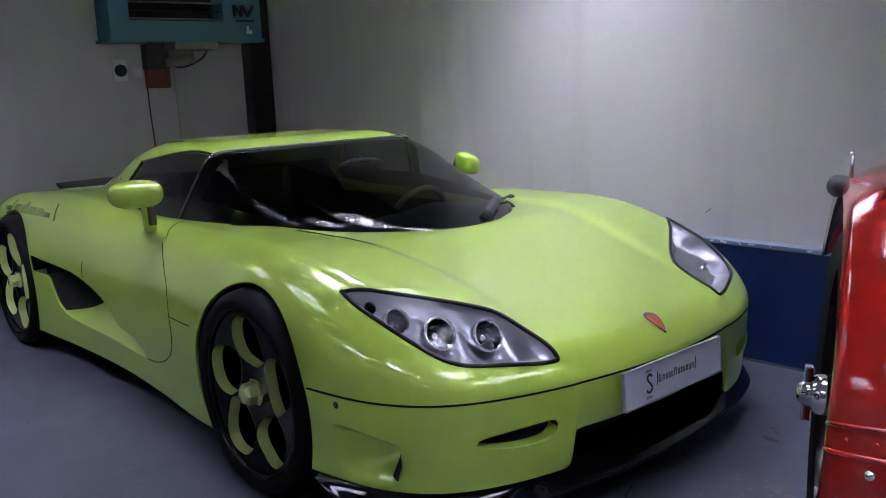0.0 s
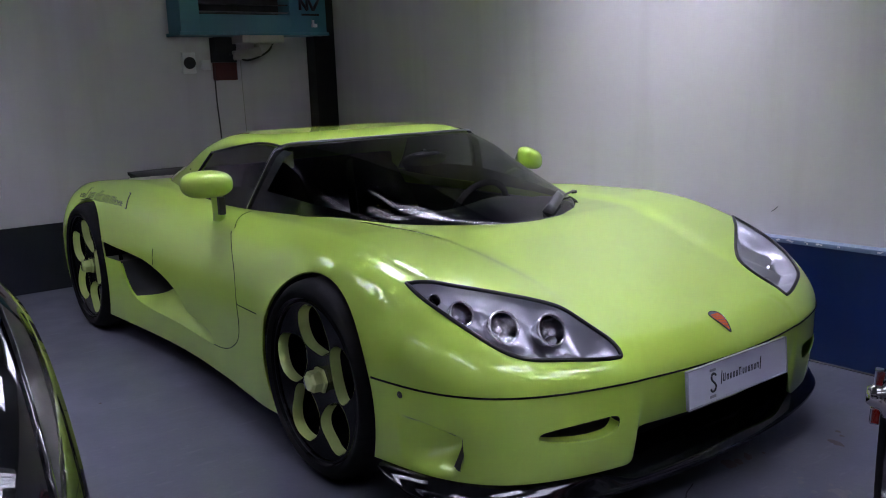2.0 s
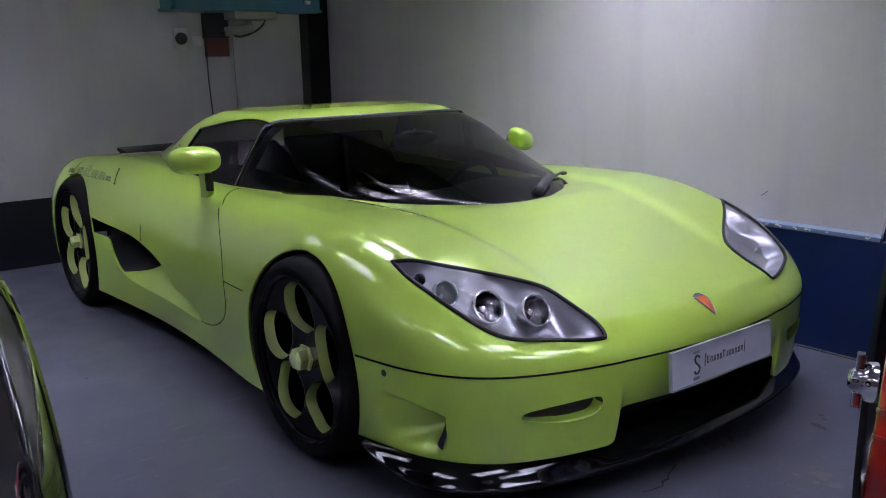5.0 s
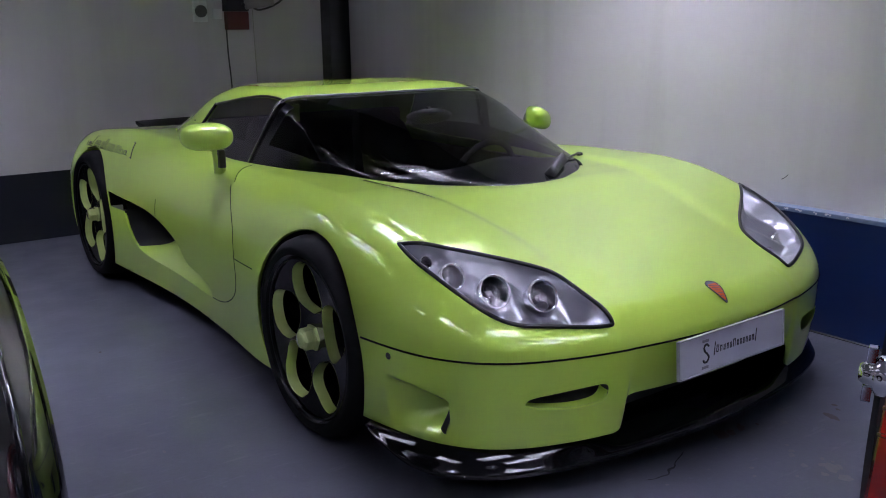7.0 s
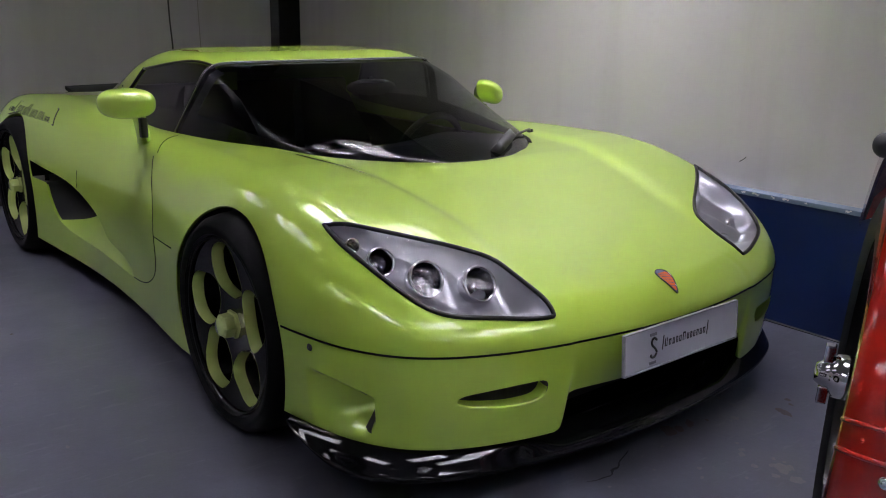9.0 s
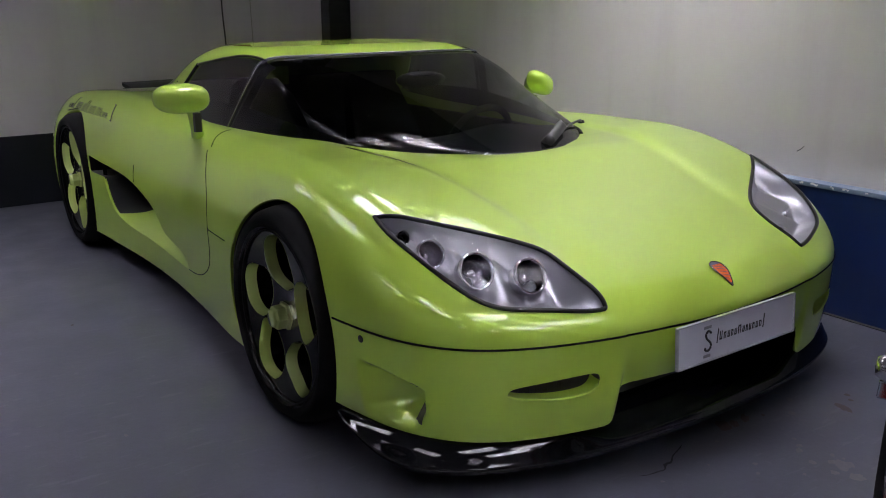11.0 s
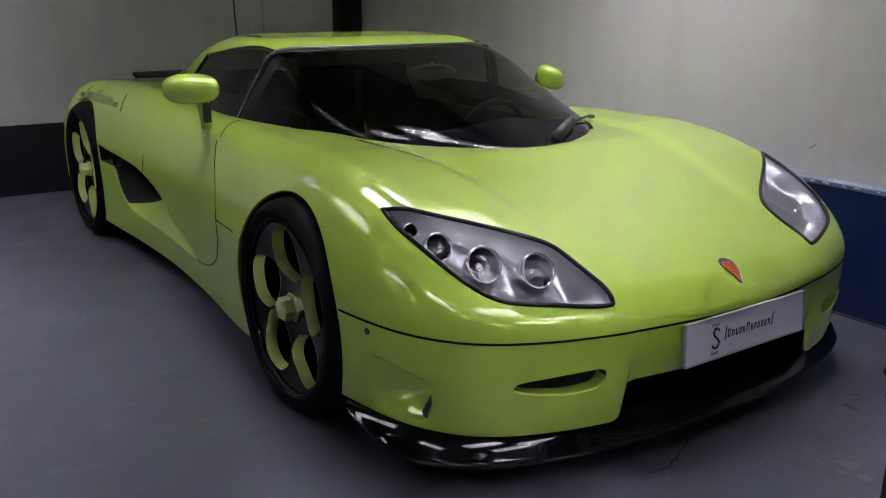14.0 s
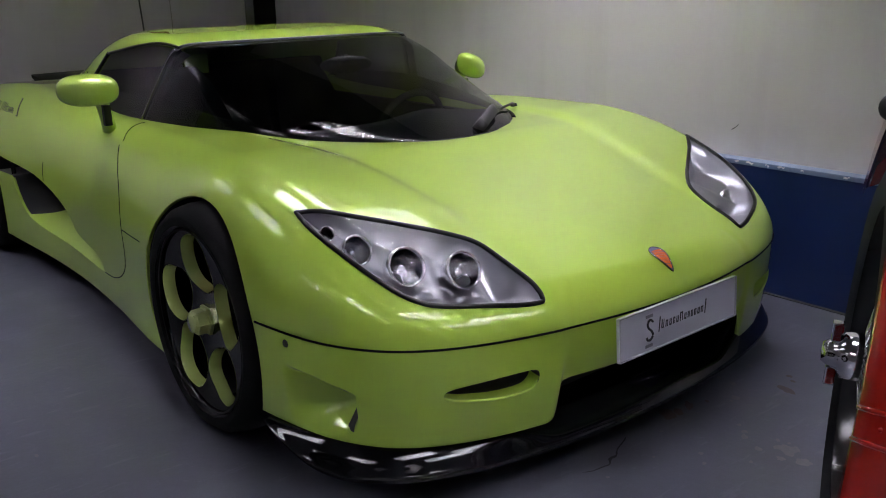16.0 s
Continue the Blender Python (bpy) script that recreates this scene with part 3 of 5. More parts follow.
lower.only(lambda m: m[:, 1] >= 2.7).make("rear_bumper", M_PAINT, car, heart=(0, 1.1, 0.3), thick=0.012)


def seam(points, radius=0.002, material=None, name="panel_gap", closed=False):
    v, f = tube(points, radius, 6, closed)
    return link(name, v, f, material or M_GAP, car)


def flank_line(pts, side, n=40, sink=0.0):
    out = []
    for y, z in smooth_loop(pts, n, closed=False):
        p, nn = body_at(y, z, side)
        out.append(np.array(p) - sink * np.array(nn))
    return out


for side in (-1, 1):
    seam(flank_line(SEAM_FRONT, side))
    top = [hood_at(side * x, y)[0] for x, y in smooth_loop([(0.69, 0.885), (0.735, 0.868), (0.775, 0.838), (0.81, 0.79)], 14, closed=False)]
    seam(top)
    seam(flank_line([(1.555, 0.498), (1.562, 0.53), (1.565, 0.575)], side, 12), 0.0018)
    seam(flank_line([(0.335, 0.50), (0.42, 0.499), (0.533, 0.497)], side, 8))
    for cy, cz, r in ARCHES:
        ends = math.radians(-25 if cy < 1 else -36)
        loop = []
        for k in range(70):
            a = ends + (math.pi - 2 * ends) * k / 69
            p, nn = body_at(cy + (r + 0.003) * math.cos(a), cz + (r + 0.003) * math.sin(a), side)
            loop.append((p[0] - side * 0.003, cy + r * math.cos(a), cz + r * math.sin(a)))
        link("arch_lip", *tube(loop, 0.004, 8), M_PAINT, car)
front_seam = [(x * k, y, SEAM_Z) for k in (1,) for x, y in np.concatenate([perim[:260][::-1] * np.array((-1, 1)), perim[1:260]]) if y < -0.41]
seam([(x * 0.9995, y + 0.001, z) for x, y, z in front_seam], 0.0036)

# Canopy.
z_base = pchip([(-0.14, 0.772), (0.1, 0.778), (0.9, 0.782), (1.2, 0.785), (2.0, 0.82), (2.7, 0.80)])
z_top = pchip([(-0.14, 0.774), (0, 0.825), (0.2, 0.888), (0.5, 0.972), (0.87, 1.060), (1.1, 1.096), (1.4, 1.104), (1.7, 1.076), (2.0, 1.0), (2.35, 0.90), (2.7, 0.81)])
boxy = pchip([(-0.14, 2.0), (0.2, 2.4), (0.55, 5.0), (0.9, 18.0), (1.4, 9.0), (2.0, 3.2), (2.7, 2.0)])
RAIL = 0.50
rail_at = pchip([(-0.14, 0.5), (0.9, 0.5), (1.15, 0.455), (1.5, 0.385), (1.75, 0.36), (2.2, 0.39), (2.7, 0.5)])


def canopy(y, a, lift=0.0):
    """A point of the canopy at y; a runs from 0 at the waist over 0.5 at the roof rail to 1 at the roof's centre."""
    a = np.asarray(a)
    r = rail_at(y)
    a = np.where(a < 0.5, a * 2 * r, r + (a - 0.5) * 2 * (1 - r))
    p = boxy(y)
    m = 0.5 ** (1 / p)
    low = a < 0.5
    s0 = np.where(low, 2 * a * m, 0)
    c0 = np.where(low, 0, 2 * (1 - a) * m)
    c = np.where(low, (1 - s0 ** p).clip(0, 1) ** (1 / p), c0)
    s = np.where(low, s0, (1 - c0 ** p).clip(0, 1) ** (1 / p))
    lean = 1 - 0.175 * s * np.clip((y + 0.14) / 0.9, 0, 1)
    return np.stack([-(base_half(y) + lift) * c * lean, y + 0 * a, z_base(y) + (z_top(y) - z_base(y) + lift) * s], -1)


def patch(y0, y1, a0, a1, ny, na, ease=1.0, lift=0.0):
    """A grid of the canopy; y0 and y1 may depend on a."""
    a = np.linspace(a0, a1, na)[None]
    u = np.linspace(0, 1, ny)[:, None] ** ease
    ya = y0(a) if callable(y0) else y0 + 0 * a
    yb = y1(a) if callable(y1) else y1 + 0 * a
    y = ya + (yb - ya) * u
    return canopy(y, np.broadcast_to(a, y.shape), lift)


pillar_y = lambda a: 0.885 + 0.10 * np.clip(1 - np.asarray(a) / RAIL, 0, 1)
rear_y = lambda a: 1.50 + 0.22 * np.clip(1 - np.asarray(a) / RAIL, 0, 1)


def add(name, grid, material, label="", thick=0.0):
    """One canopy piece on each side."""
    for m in (1, -1):
        Sheet(grid * np.array((m, 1, 1))).make(name, material, car, label, thick=thick, heart=(0, 1.2, 0.6))


ws = patch(-0.14, pillar_y, 0, 1, 48, 44, 2.0)
full = np.concatenate([ws, (ws * np.array((-1, 1, 1)))[:, ::-1][:, 1:]], 1)
screen = Sheet(full).make("windscreen", M_GLASS, car, "dark tinted wraparound windscreen", heart=(0, 1.0, 0.4))
add("a_pillar", patch(pillar_y, lambda a: pillar_y(a) + 0.022, 0, RAIL, 4, 16, lift=0.002), M_MATT, thick=0.02)
add("pillar_lining", patch(lambda a: pillar_y(a) - 0.06, lambda a: pillar_y(a) - 0.001, 0, RAIL, 6, 16, lift=-0.012), M_GAP)
add("door_card", patch(0.14, 1.62, 0, 0.17, 30, 8, lift=-0.022), M_GAP)
add("side_window", patch(lambda a: pillar_y(a) + 0.024, rear_y, 0, RAIL - 0.01, 24, 16), M_GLASS, "dark tinted side window")
add("rear_quarter", patch(rear_y, 2.7, 0, RAIL, 30, 18), M_PAINT, thick=0.012)
roof = patch(0.892, 2.7, RAIL, 1, 40, 26)
fullroof = np.concatenate([roof, (roof * np.array((-1, 1, 1)))[:, ::-1][:, 1:]], 1)
Sheet(fullroof).make("roof", M_PAINT, car, thick=0.014, heart=(0, 1.2, 0.6))
edge = patch(0.872, 0.894, RAIL - 0.02, 1, 3, 26, lift=0.003)
Sheet(np.concatenate([edge, (edge * np.array((-1, 1, 1)))[:, ::-1][:, 1:]], 1)).make("roof_trim", M_MATT, car, "black strip along the roof edge")

# Floor pan, wheel wells.
for d in ((-0.60, 0.60, -0.80, 3.0, 0.11, 0.20), (-0.86, -0.602, 0.48, 2.18, 0.135, 0.20), (0.602, 0.86, 0.48, 2.18, 0.135, 0.20)):
    part("floor_pan", boxes(d), M_MATT, car)
for sx in (-1, 1):
    for cy, hi in ((-0.06, 0.70), (2.54, 0.72)):
        well = []
        for k in range(25):
            a = math.radians(-25 + 230 * k / 24)
            well.append([(sx * w, cy + 0.392 * math.cos(a), 0.34 + 0.392 * math.sin(a)) for w in (0.58, 0.66, 0.74, 0.80)])
        Sheet(np.array(well)).make("wheel_well", M_MATT, car)
        part("inner_well", boxes((sx * 0.60 - 0.008, sx * 0.60 + 0.008, cy - 0.40, cy + 0.40, 0.2, hi)), M_MATT, car)
part("front_bulkhead", boxes((-0.62, 0.62, -0.72, -0.70, 0.115, 0.46)), M_MATT, car)

# Splitter.
lip = smooth_loop([(0, -0.942), (0.22, -0.935), (0.42, -0.912), (0.6, -0.872), (0.745, -0.815), (0.845, -0.735), (0.905, -0.635), (0.935, -0.50), (0.94, -0.42)], 80, closed=False)
lip = np.concatenate([lip[::-1] * np.array((-1, 1)), lip[1:] * np.array((1.03, 1))])
lt = np.gradient(lip, axis=0)
lt /= np.hypot(*lt.T)[:, None]
ln = np.stack([lt[:, 1], -lt[:, 0]], -1)
prof = [(-0.07, 0.196), (-0.028, 0.190), (-0.012, 0.180), (0.003, 0.167), (0.014, 0.154), (0.023, 0.139), (0.031, 0.1235), (0.0355, 0.118), (0.037, 0.112), (0.034, 0.104), (0.022, 0.100), (-0.09, 0.098)]
flat = [(-0.27, 0.176), (-0.18, 0.173), (-0.12, 0.169), (-0.07, 0.162), (-0.035, 0.153), (0.0, 0.140), (0.024, 0.126), (0.0355, 0.118), (0.037, 0.112), (0.034, 0.104), (0.022, 0.100), (-0.27, 0.098)]
mouth = np.clip((np.abs(lip[:, 0]) - 0.36) / 0.14, 0, 1)[:, None, None]
pr = np.array(prof)[None] * mouth + np.array(flat)[None] * (1 - mouth)
tip = (np.clip((lip[:, 1] + 0.72) / 0.30, 0, 1) ** 1.5)[:, None]
pr = np.stack([pr[..., 0] - 0.025 * tip, 0.180 - (0.180 - pr[..., 1]) * (1 - 0.85 * tip)], -1)
grid = np.stack([lip[:, None, 0] + ln[:, None, 0] * pr[..., 0], lip[:, None, 1] + ln[:, None, 1] * pr[..., 0], pr[..., 1]], -1)
Sheet(grid).make("splitter", M_CARBON, car, "glossy black front splitter", heart=(0, 0, 0.14))


# ---- wheels ----
def wheel(name, centre, tyre_r, rim_r, width, side):
    """A wheel whose outer face looks along side * x."""
    w = empty(name, centre)
    w.parent = car
    w["label"] = "black wheel with lime-edged curved openings"
    half = width / 2
    prof = [(rim_r - 0.012, -half), (rim_r + 0.01, -half), (tyre_r - 0.03, -half - 0.006), (tyre_r - 0.008, -half + 0.02), (tyre_r, -half + 0.06), (tyre_r, half - 0.06), (tyre_r - 0.008, half - 0.02), (tyre_r - 0.03, half + 0.006), (rim_r + 0.022, half + 0.008), (rim_r + 0.01, half), (rim_r - 0.012, half - 0.006)]
    v, f = lathe(prof, 72, (0, 0, 0), "x", side)
    link("tyre", v, f, M_RUBBER, w)
    v, f = lathe([(rim_r - 0.013, -half), (rim_r - 0.017, 0), (rim_r - 0.014, half - 0.03), (rim_r - 0.006, half - 0.004), (rim_r + 0.004, half + 0.002)], 72, (0, 0, 0), "x", side)
    link("rim", v, f, M_SATIN, w)
    return w, half


def wheel_face(w, rim_r, half, side, spin):
    hole = np.array([(0.258, 2), (0.260, 13), (0.241, 27), (0.205, 36), (0.160, 41), (0.124, 38), (0.098, 22), (0.090, 0), (0.106, -20), (0.138, -29), (0.170, -25), (0.202, -15), (0.236, -7)])
    hole[:, 0] *= rim_r / 0.280
    ang = np.linspace(0, 2 * math.pi, 361)
    rad = np.linspace(0.03, rim_r - 0.012, 44)
    A, R = np.meshgrid(ang, rad, indexing="ij")
    dish = 0.012 + 0.03 * (1 - R / rim_r)
    g = np.stack([side * (half - dish), R * np.cos(A), R * np.sin(A)], -1)
    s = Sheet(g)
    loops = []
    for k in range(5):
        th = np.radians(spin - hole[:, 1] + 72 * k)
        loop = smooth_loop(np.stack([hole[:, 0] * np.cos(th), hole[:, 0] * np.sin(th)], -1), 60)
        loops.append(loop)
        s.cut(loop, (1, 2))
    s.make("spoke_face", M_SATIN, w, flip=side > 0)
    for loop in loops:
        r = np.hypot(*loop.T)
        x = side * (half - 0.012 - 0.03 * (1 - r / rim_r))
        mid = loop.mean(0)
        ring = []
        for dx, sc in ((-0.0005, 1.0), (0.004, 0.985), (0.018, 0.965), (0.037, 0.95), (0.037, 0.95), (0.07, 0.95), (0.10, 0.95)):
            ring.append(np.stack([x - side * dx, mid[0] + (loop[:, 0] - mid[0]) * sc, mid[1] + (loop[:, 1] - mid[1]) * sc], -1))
        gr = np.stack(ring, 1)
        gr = np.concatenate([gr, gr[:1]], 0)
        Sheet(gr[:, 4:]).make("spoke_flank", M_SATIN, w)
        gr = gr[:, :4]
        Sheet(gr).make("opening_edge", M_GREENWHEEL, w, "lime painted edge of a wheel opening")
    v, f = lathe([(0.0, half - 0.12), (rim_r - 0.03, half - 0.12)], 48, (0, 0, 0), "x", side)
    link("brake_disc", v, f, M_MATT, w)
    # hexagonal centre nut
    v, f = lathe([(0.0, half + 0.010), (0.032, half + 0.010), (0.038, half + 0.003), (0.039, half - 0.025), (0.046, half - 0.028), (0.047, half - 0.05)], 6, (0, 0, 0), "x", side)
    link("centre_nut", v, f, M_GREENWHEEL, w, "lime hexagonal wheel nut", smooth=False)
    v, f = lathe([(0.0005, half + 0.016), (0.024, half + 0.016), (0.028, half + 0.013), (0.029, half + 0.008)], 28, (0, 0, 0), "x", side)
    link("nut_cap", v, f, M_GREENWHEEL, w)


for sgn in (-1, 1):
    w, half = wheel("front_wheel", (sgn * 0.838, FRONT_WHEEL[1], FRONT_WHEEL[2]), 0.343, 0.280, 0.25, sgn)
    wheel_face(w, 0.280, half, sgn, 97)
    w, half = wheel("rear_wheel", (sgn * 0.79, REAR_WHEEL[1], REAR_WHEEL[2]), 0.357, 0.292, 0.32, sgn)
    wheel_face(w, 0.292, half, sgn, 40)

# ---- details of the sports car ----


def surface_fan(loop, middle, rings, lift):
    """The upper body's own surface inside a plan loop, raised a little."""
    out = []
    for q in np.linspace(1, 0.02, rings):
        ring = []
        for x, y in loop:
            p, n = hood_at(middle[0] + (x - middle[0]) * q, middle[1] + (y - middle[1]) * q)
            ring.append(np.array(p) + lift * np.array(n))
        out.append(ring)
    g = np.stack([np.array(r) for r in out], 1)
    return np.concatenate([g, g[:1]], 0)


def disc_ring(centre, direction, profile, n=32):
    """A turned shape about any axis; the profile is (radius, along) pairs."""
    q = Vector((1, 0, 0)).rotation_difference(Vector(direction).normalized()).to_matrix()
    v, f = lathe(profile, n, (0, 0, 0), "x")
    return [np.array(q @ Vector(p)) + np.array(centre) for p in v], f


def headlamp(side):
    lamp = empty("headlight")
    lamp.parent = car
    lamp["label"] = "clear headlight with silver bowl and round lamps"
    loop = lamp_loops[side]
    middle = np.array((side * 0.640, -0.700))
    rim = [np.array(hood_at(x, y)[0]) for x, y in loop]
    bowl = []
    for q in np.linspace(1, 0.02, 22):
        ring = []
        for x, y in loop:
            px, py = middle[0] + (x - middle[0]) * q, middle[1] + (y - middle[1]) * q
            p, n = hood_at(px, py)
            s = 1 - q
            fold = 0.010 * math.cos(px * side * 55 + py * 25) * min(1, s * 4)
            sink = 0.062 * min(1, s / 0.35) ** 0.7 + fold
            ring.append(np.array(p) - sink * np.array((n[0] * 0.3, -0.35, 1.0)) * 0.9)
        bowl.append(ring)
    g = np.stack([np.array(r) for r in bowl], 1)
    g = np.concatenate([g, g[:1]], 0)
    Sheet(g).make("bowl", M_SILVER, lamp, "silver painted reflector bowl", heart=(side * 0.6, -0.6, 0.3))
    Sheet(surface_fan(loop, middle, 14, 0.001)).make("cover", M_LENS, lamp, "clear plastic lamp cover", heart=(side * 0.6, -0.6, 0.3)).visible_shadow = False
    link("gasket", *tube([p + np.array((0, 0, 0.0)) for p in rim], 0.0065, 8, True), M_GASKET, lamp)
    for x, y, r in ((0.555, -0.769, 0.045), (0.690, -0.714, 0.046), (0.768, -0.620, 0.036), (0.797, -0.532, 0.018)):
        p, n = hood_at(side * x, y)
        base = np.array(p) - np.array((0, -0.016, 0.030 if side < 0 else 0.105))
        way = (side * 0.10, -0.80, 0.42)
        part_v, part_f = disc_ring(base, way, [(r * 0.80, -0.03), (r * 1.02, -0.01), (r * 1.12, 0.022), (r * 1.10, 0.030), (r * 0.98, 0.031), (r * 0.94, 0.024)])
        link("lamp_barrel", part_v, part_f, M_CHROME, lamp, "chrome ringed lamp")
        v, f = disc_ring(base, way, [(r * 0.95, 0.025), (r * 0.90, 0.018), (r * 0.86, 0.0), (r * 0.74, -0.012), (r * 0.70, -0.010), (r * 0.5, -0.022), (0.001, -0.028)])
        link("reflector", v, f, M_SILVERDARK, lamp, "dark reflector inside the lamp")
        dome = [(r * 0.90 * math.cos(a), 0.010 + r * 0.42 * math.sin(a)) for a in np.linspace(0, math.pi / 2, 8)]
        v, f = disc_ring(base, way, dome)
        link("lens", v, f, M_LENS, lamp)
        v, f = disc_ring(base, way, [(r * 0.42 * math.sin(a) + 0.0005, -0.012 + r * 0.42 * math.cos(a)) for a in np.linspace(0.05, 2.6, 8)], 16)
        link("bulb", v, f, M_CHROME, lamp)
    return lamp


for side in (-1, 1):
    headlamp(side)

# Bumper slots, brake ducts, side intakes, parking sensors.
for side in (-1, 1):
    rim = []
    for x, z in SLOT:
        p, n = nose_at(side * x, z)
        rim.append(np.array(p) if p else np.array((side * x, -0.93, z)))
    rim = np.array(rim)
    back = np.array((side * -0.10, 0.95, 0.05))
    g = np.stack([rim, rim + back * 0.035, rim * 0.75 + rim.mean(0) * 0.25 + back * 0.07, rim * 0.02 + rim.mean(0) * 0.98 + back * 0.075], 1)
    slot = Sheet(np.concatenate([g, g[:1]], 0)).make("bumper_slot", M_MATT, car, "dark slot in the front bumper")
    order = np.argsort(SLOT[:, 0])
    low = np.array([rim[k] for k in order if SLOT[k, 1] < np.interp(SLOT[k, 0], [0.474, 0.708], [0.338, 0.325])])
    ramp = np.stack([low + np.array((0, 0.0015, 0.0005)) + q * np.array((0, 0.034, 0)) + np.array((0, 0, 0.006 * q * q)) for q in np.linspace(0, 1, 8)], 1)
    Sheet(ramp).make("slot_ramp", M_PAINT, car, heart=(0, -0.6, 0.0))
    link("slot_lip", *tube([p + np.array((0, 0.0035, -0.001)) for p in low[2:-2]], 0.0045, 10), M_PAINT, car)
    wall = []
    for k in np.nonzero((perim[:, 1] > -0.724) & (perim[:, 1] < -0.688) & (perim[:, 0] > 0.6))[0]:
        high = np.interp(perim[k, 1], [-0.724, -0.71, -0.688], [0.318, 0.330, 0.336])
        column = []
        for z in np.linspace(0.222, high, 16):
            edge = perim[k] - outward[k] * 0.022 * ((SEAM_Z - z) / (SEAM_Z - z_bottom(even[k]))) ** 2.5
            edge = edge - outward[k] * (duct(edge[1], z) - 0.004)
            column.append((side * edge[0], edge[1], z))
        wall.append(column)
    Sheet(np.array(wall)).make("brake_duct", M_MATT, car, "dark brake duct opening")
    p, n = body_at(-0.535, 0.420, side)
    v, f = disc_ring(np.array(p), n, [(0.0005, 0.002), (0.0085, 0.002), (0.0105, 0.0), (0.011, -0.01)], 20)
    link("parking_sensor", v, f, M_MATT, car)
    # the side intake: dark lining, green ramp and the edges of the cut
    rim = np.array([np.array(body_at(y, z, side)[0]) for y, z in INTAKE])
    mid = rim.mean(0)
    deep = np.array((-side * 0.22, 0.04, 0))
    g = np.stack([rim - np.array((side * 0.004, 0, 0)), rim + deep * 0.4, rim + deep * 0.8, mid + (rim - mid) * 0.9 + deep, mid + (rim - mid) * 0.02 + deep * 1.02], 1)
    Sheet(np.concatenate([g, g[:1]], 0)).make("side_intake", M_MATT, car, "dark air intake in the flank")
    link("intake_strut", *tube([np.array(body_at(y, z, side)[0]) - np.array((side * 0.025, 0, 0)) for y, z in ((2.045, 0.53), (2.03, 0.50), (2.02, 0.458))], 0.010, 8), M_SATIN, car)
    low = smooth_loop(SCOOP_LOW[:7], 40, closed=False)
    top = smooth_loop([(0.872, 0.290, 0.004), (1.009, 0.324, 0.010), (1.172, 0.350, 0.026), (1.33, 0.374, 0.055), (1.48, 0.372, 0.082), (1.62, 0.352, 0.108)], 40, closed=False)
    ramp = []
    for k in range(40):
        u = k / 39
        a = np.array(body_at(low[k][0], low[k][1], side)[0])
        b = np.array((body_at(top[k][0], 0.24, side)[0][0] - side * top[k][2], top[k][0], top[k][1]))
        bow = 0.012 * math.exp(-((u - 0.5) / 0.2) ** 2)
        ramp.append([a + (b - a) * t - np.array((side * (0.030 * u + bow) * math.sin(math.pi * t), 0, 0.012 * u * math.sin(math.pi * t))) for t in np.linspace(0, 1, 14)])
    fall = ramp[-1]
    for k in range(1, 7):
        ramp.append([p + np.array((-side * 0.010 * k, 0.012 * k, -0.004 * k * k)) for p in fall])
    Sheet(np.array(ramp)).make("scoop_ramp", M_PAINT, car, heart=(0, 1.3, 0.20), thick=0.004)
    for line in (SCOOP_TOP, SCOOP_LOW):
        pts = [np.array(body_at(y, z, side)[0]) - np.array((side * 0.004, 0, 0)) for y, z in smooth_loop(line, 60, closed=False)]
        link("scoop_edge", *tube(pts, 0.003, 8), M_PAINT, car)

# Grille mouth lining.
mouth_box = boxes((-0.42, 0.42, -0.80, -0.60, 0.30, 0.31), (-0.42, 0.42, -0.62, -0.60, 0.115, 0.31))
part("mouth_lining", mouth_box, M_MATT, car)

# Window seals.
def canopy_line(y, a, n, lift=0.002):
    yy = np.linspace(y[0], y[1], n)
    aa = np.linspace(a[0], a[1], n)
    return canopy(yy, aa, lift)


for side in (-1, 1):
    f = np.array((-side, 1, 1))
    yb = np.concatenate([-0.14 + (np.linspace(0, 1, 30) ** 2) * 1.86])
    base = canopy(yb, np.zeros(30), 0.002) * f
    link("window_seal", *tube(base, 0.006, 8), M_GASKET, car)
    link("window_seal", *tube(canopy_line((0.88, 1.50), (RAIL, RAIL - 0.005), 20) * f, 0.0055, 8), M_GASKET, car)
    aa = np.linspace(0, RAIL, 14)
    link("window_seal", *tube(canopy(rear_y(aa), aa, 0.002) * f, 0.007, 8), M_GASKET, car)
    link("pillar_trim", *tube(canopy(pillar_y(aa) + 0.004, aa, 0.004) * f, 0.0035, 8), M_SILVERDARK, car)
aa = np.linspace(RAIL, 1, 30)
edge = canopy(np.full(30, 0.884), aa, 0.006)
edge = np.concatenate([edge, (edge * np.array((-1, 1, 1)))[::-1][1:]])
link("roof_lip", *tube(edge, 0.0035, 8), M_TRIM, car)


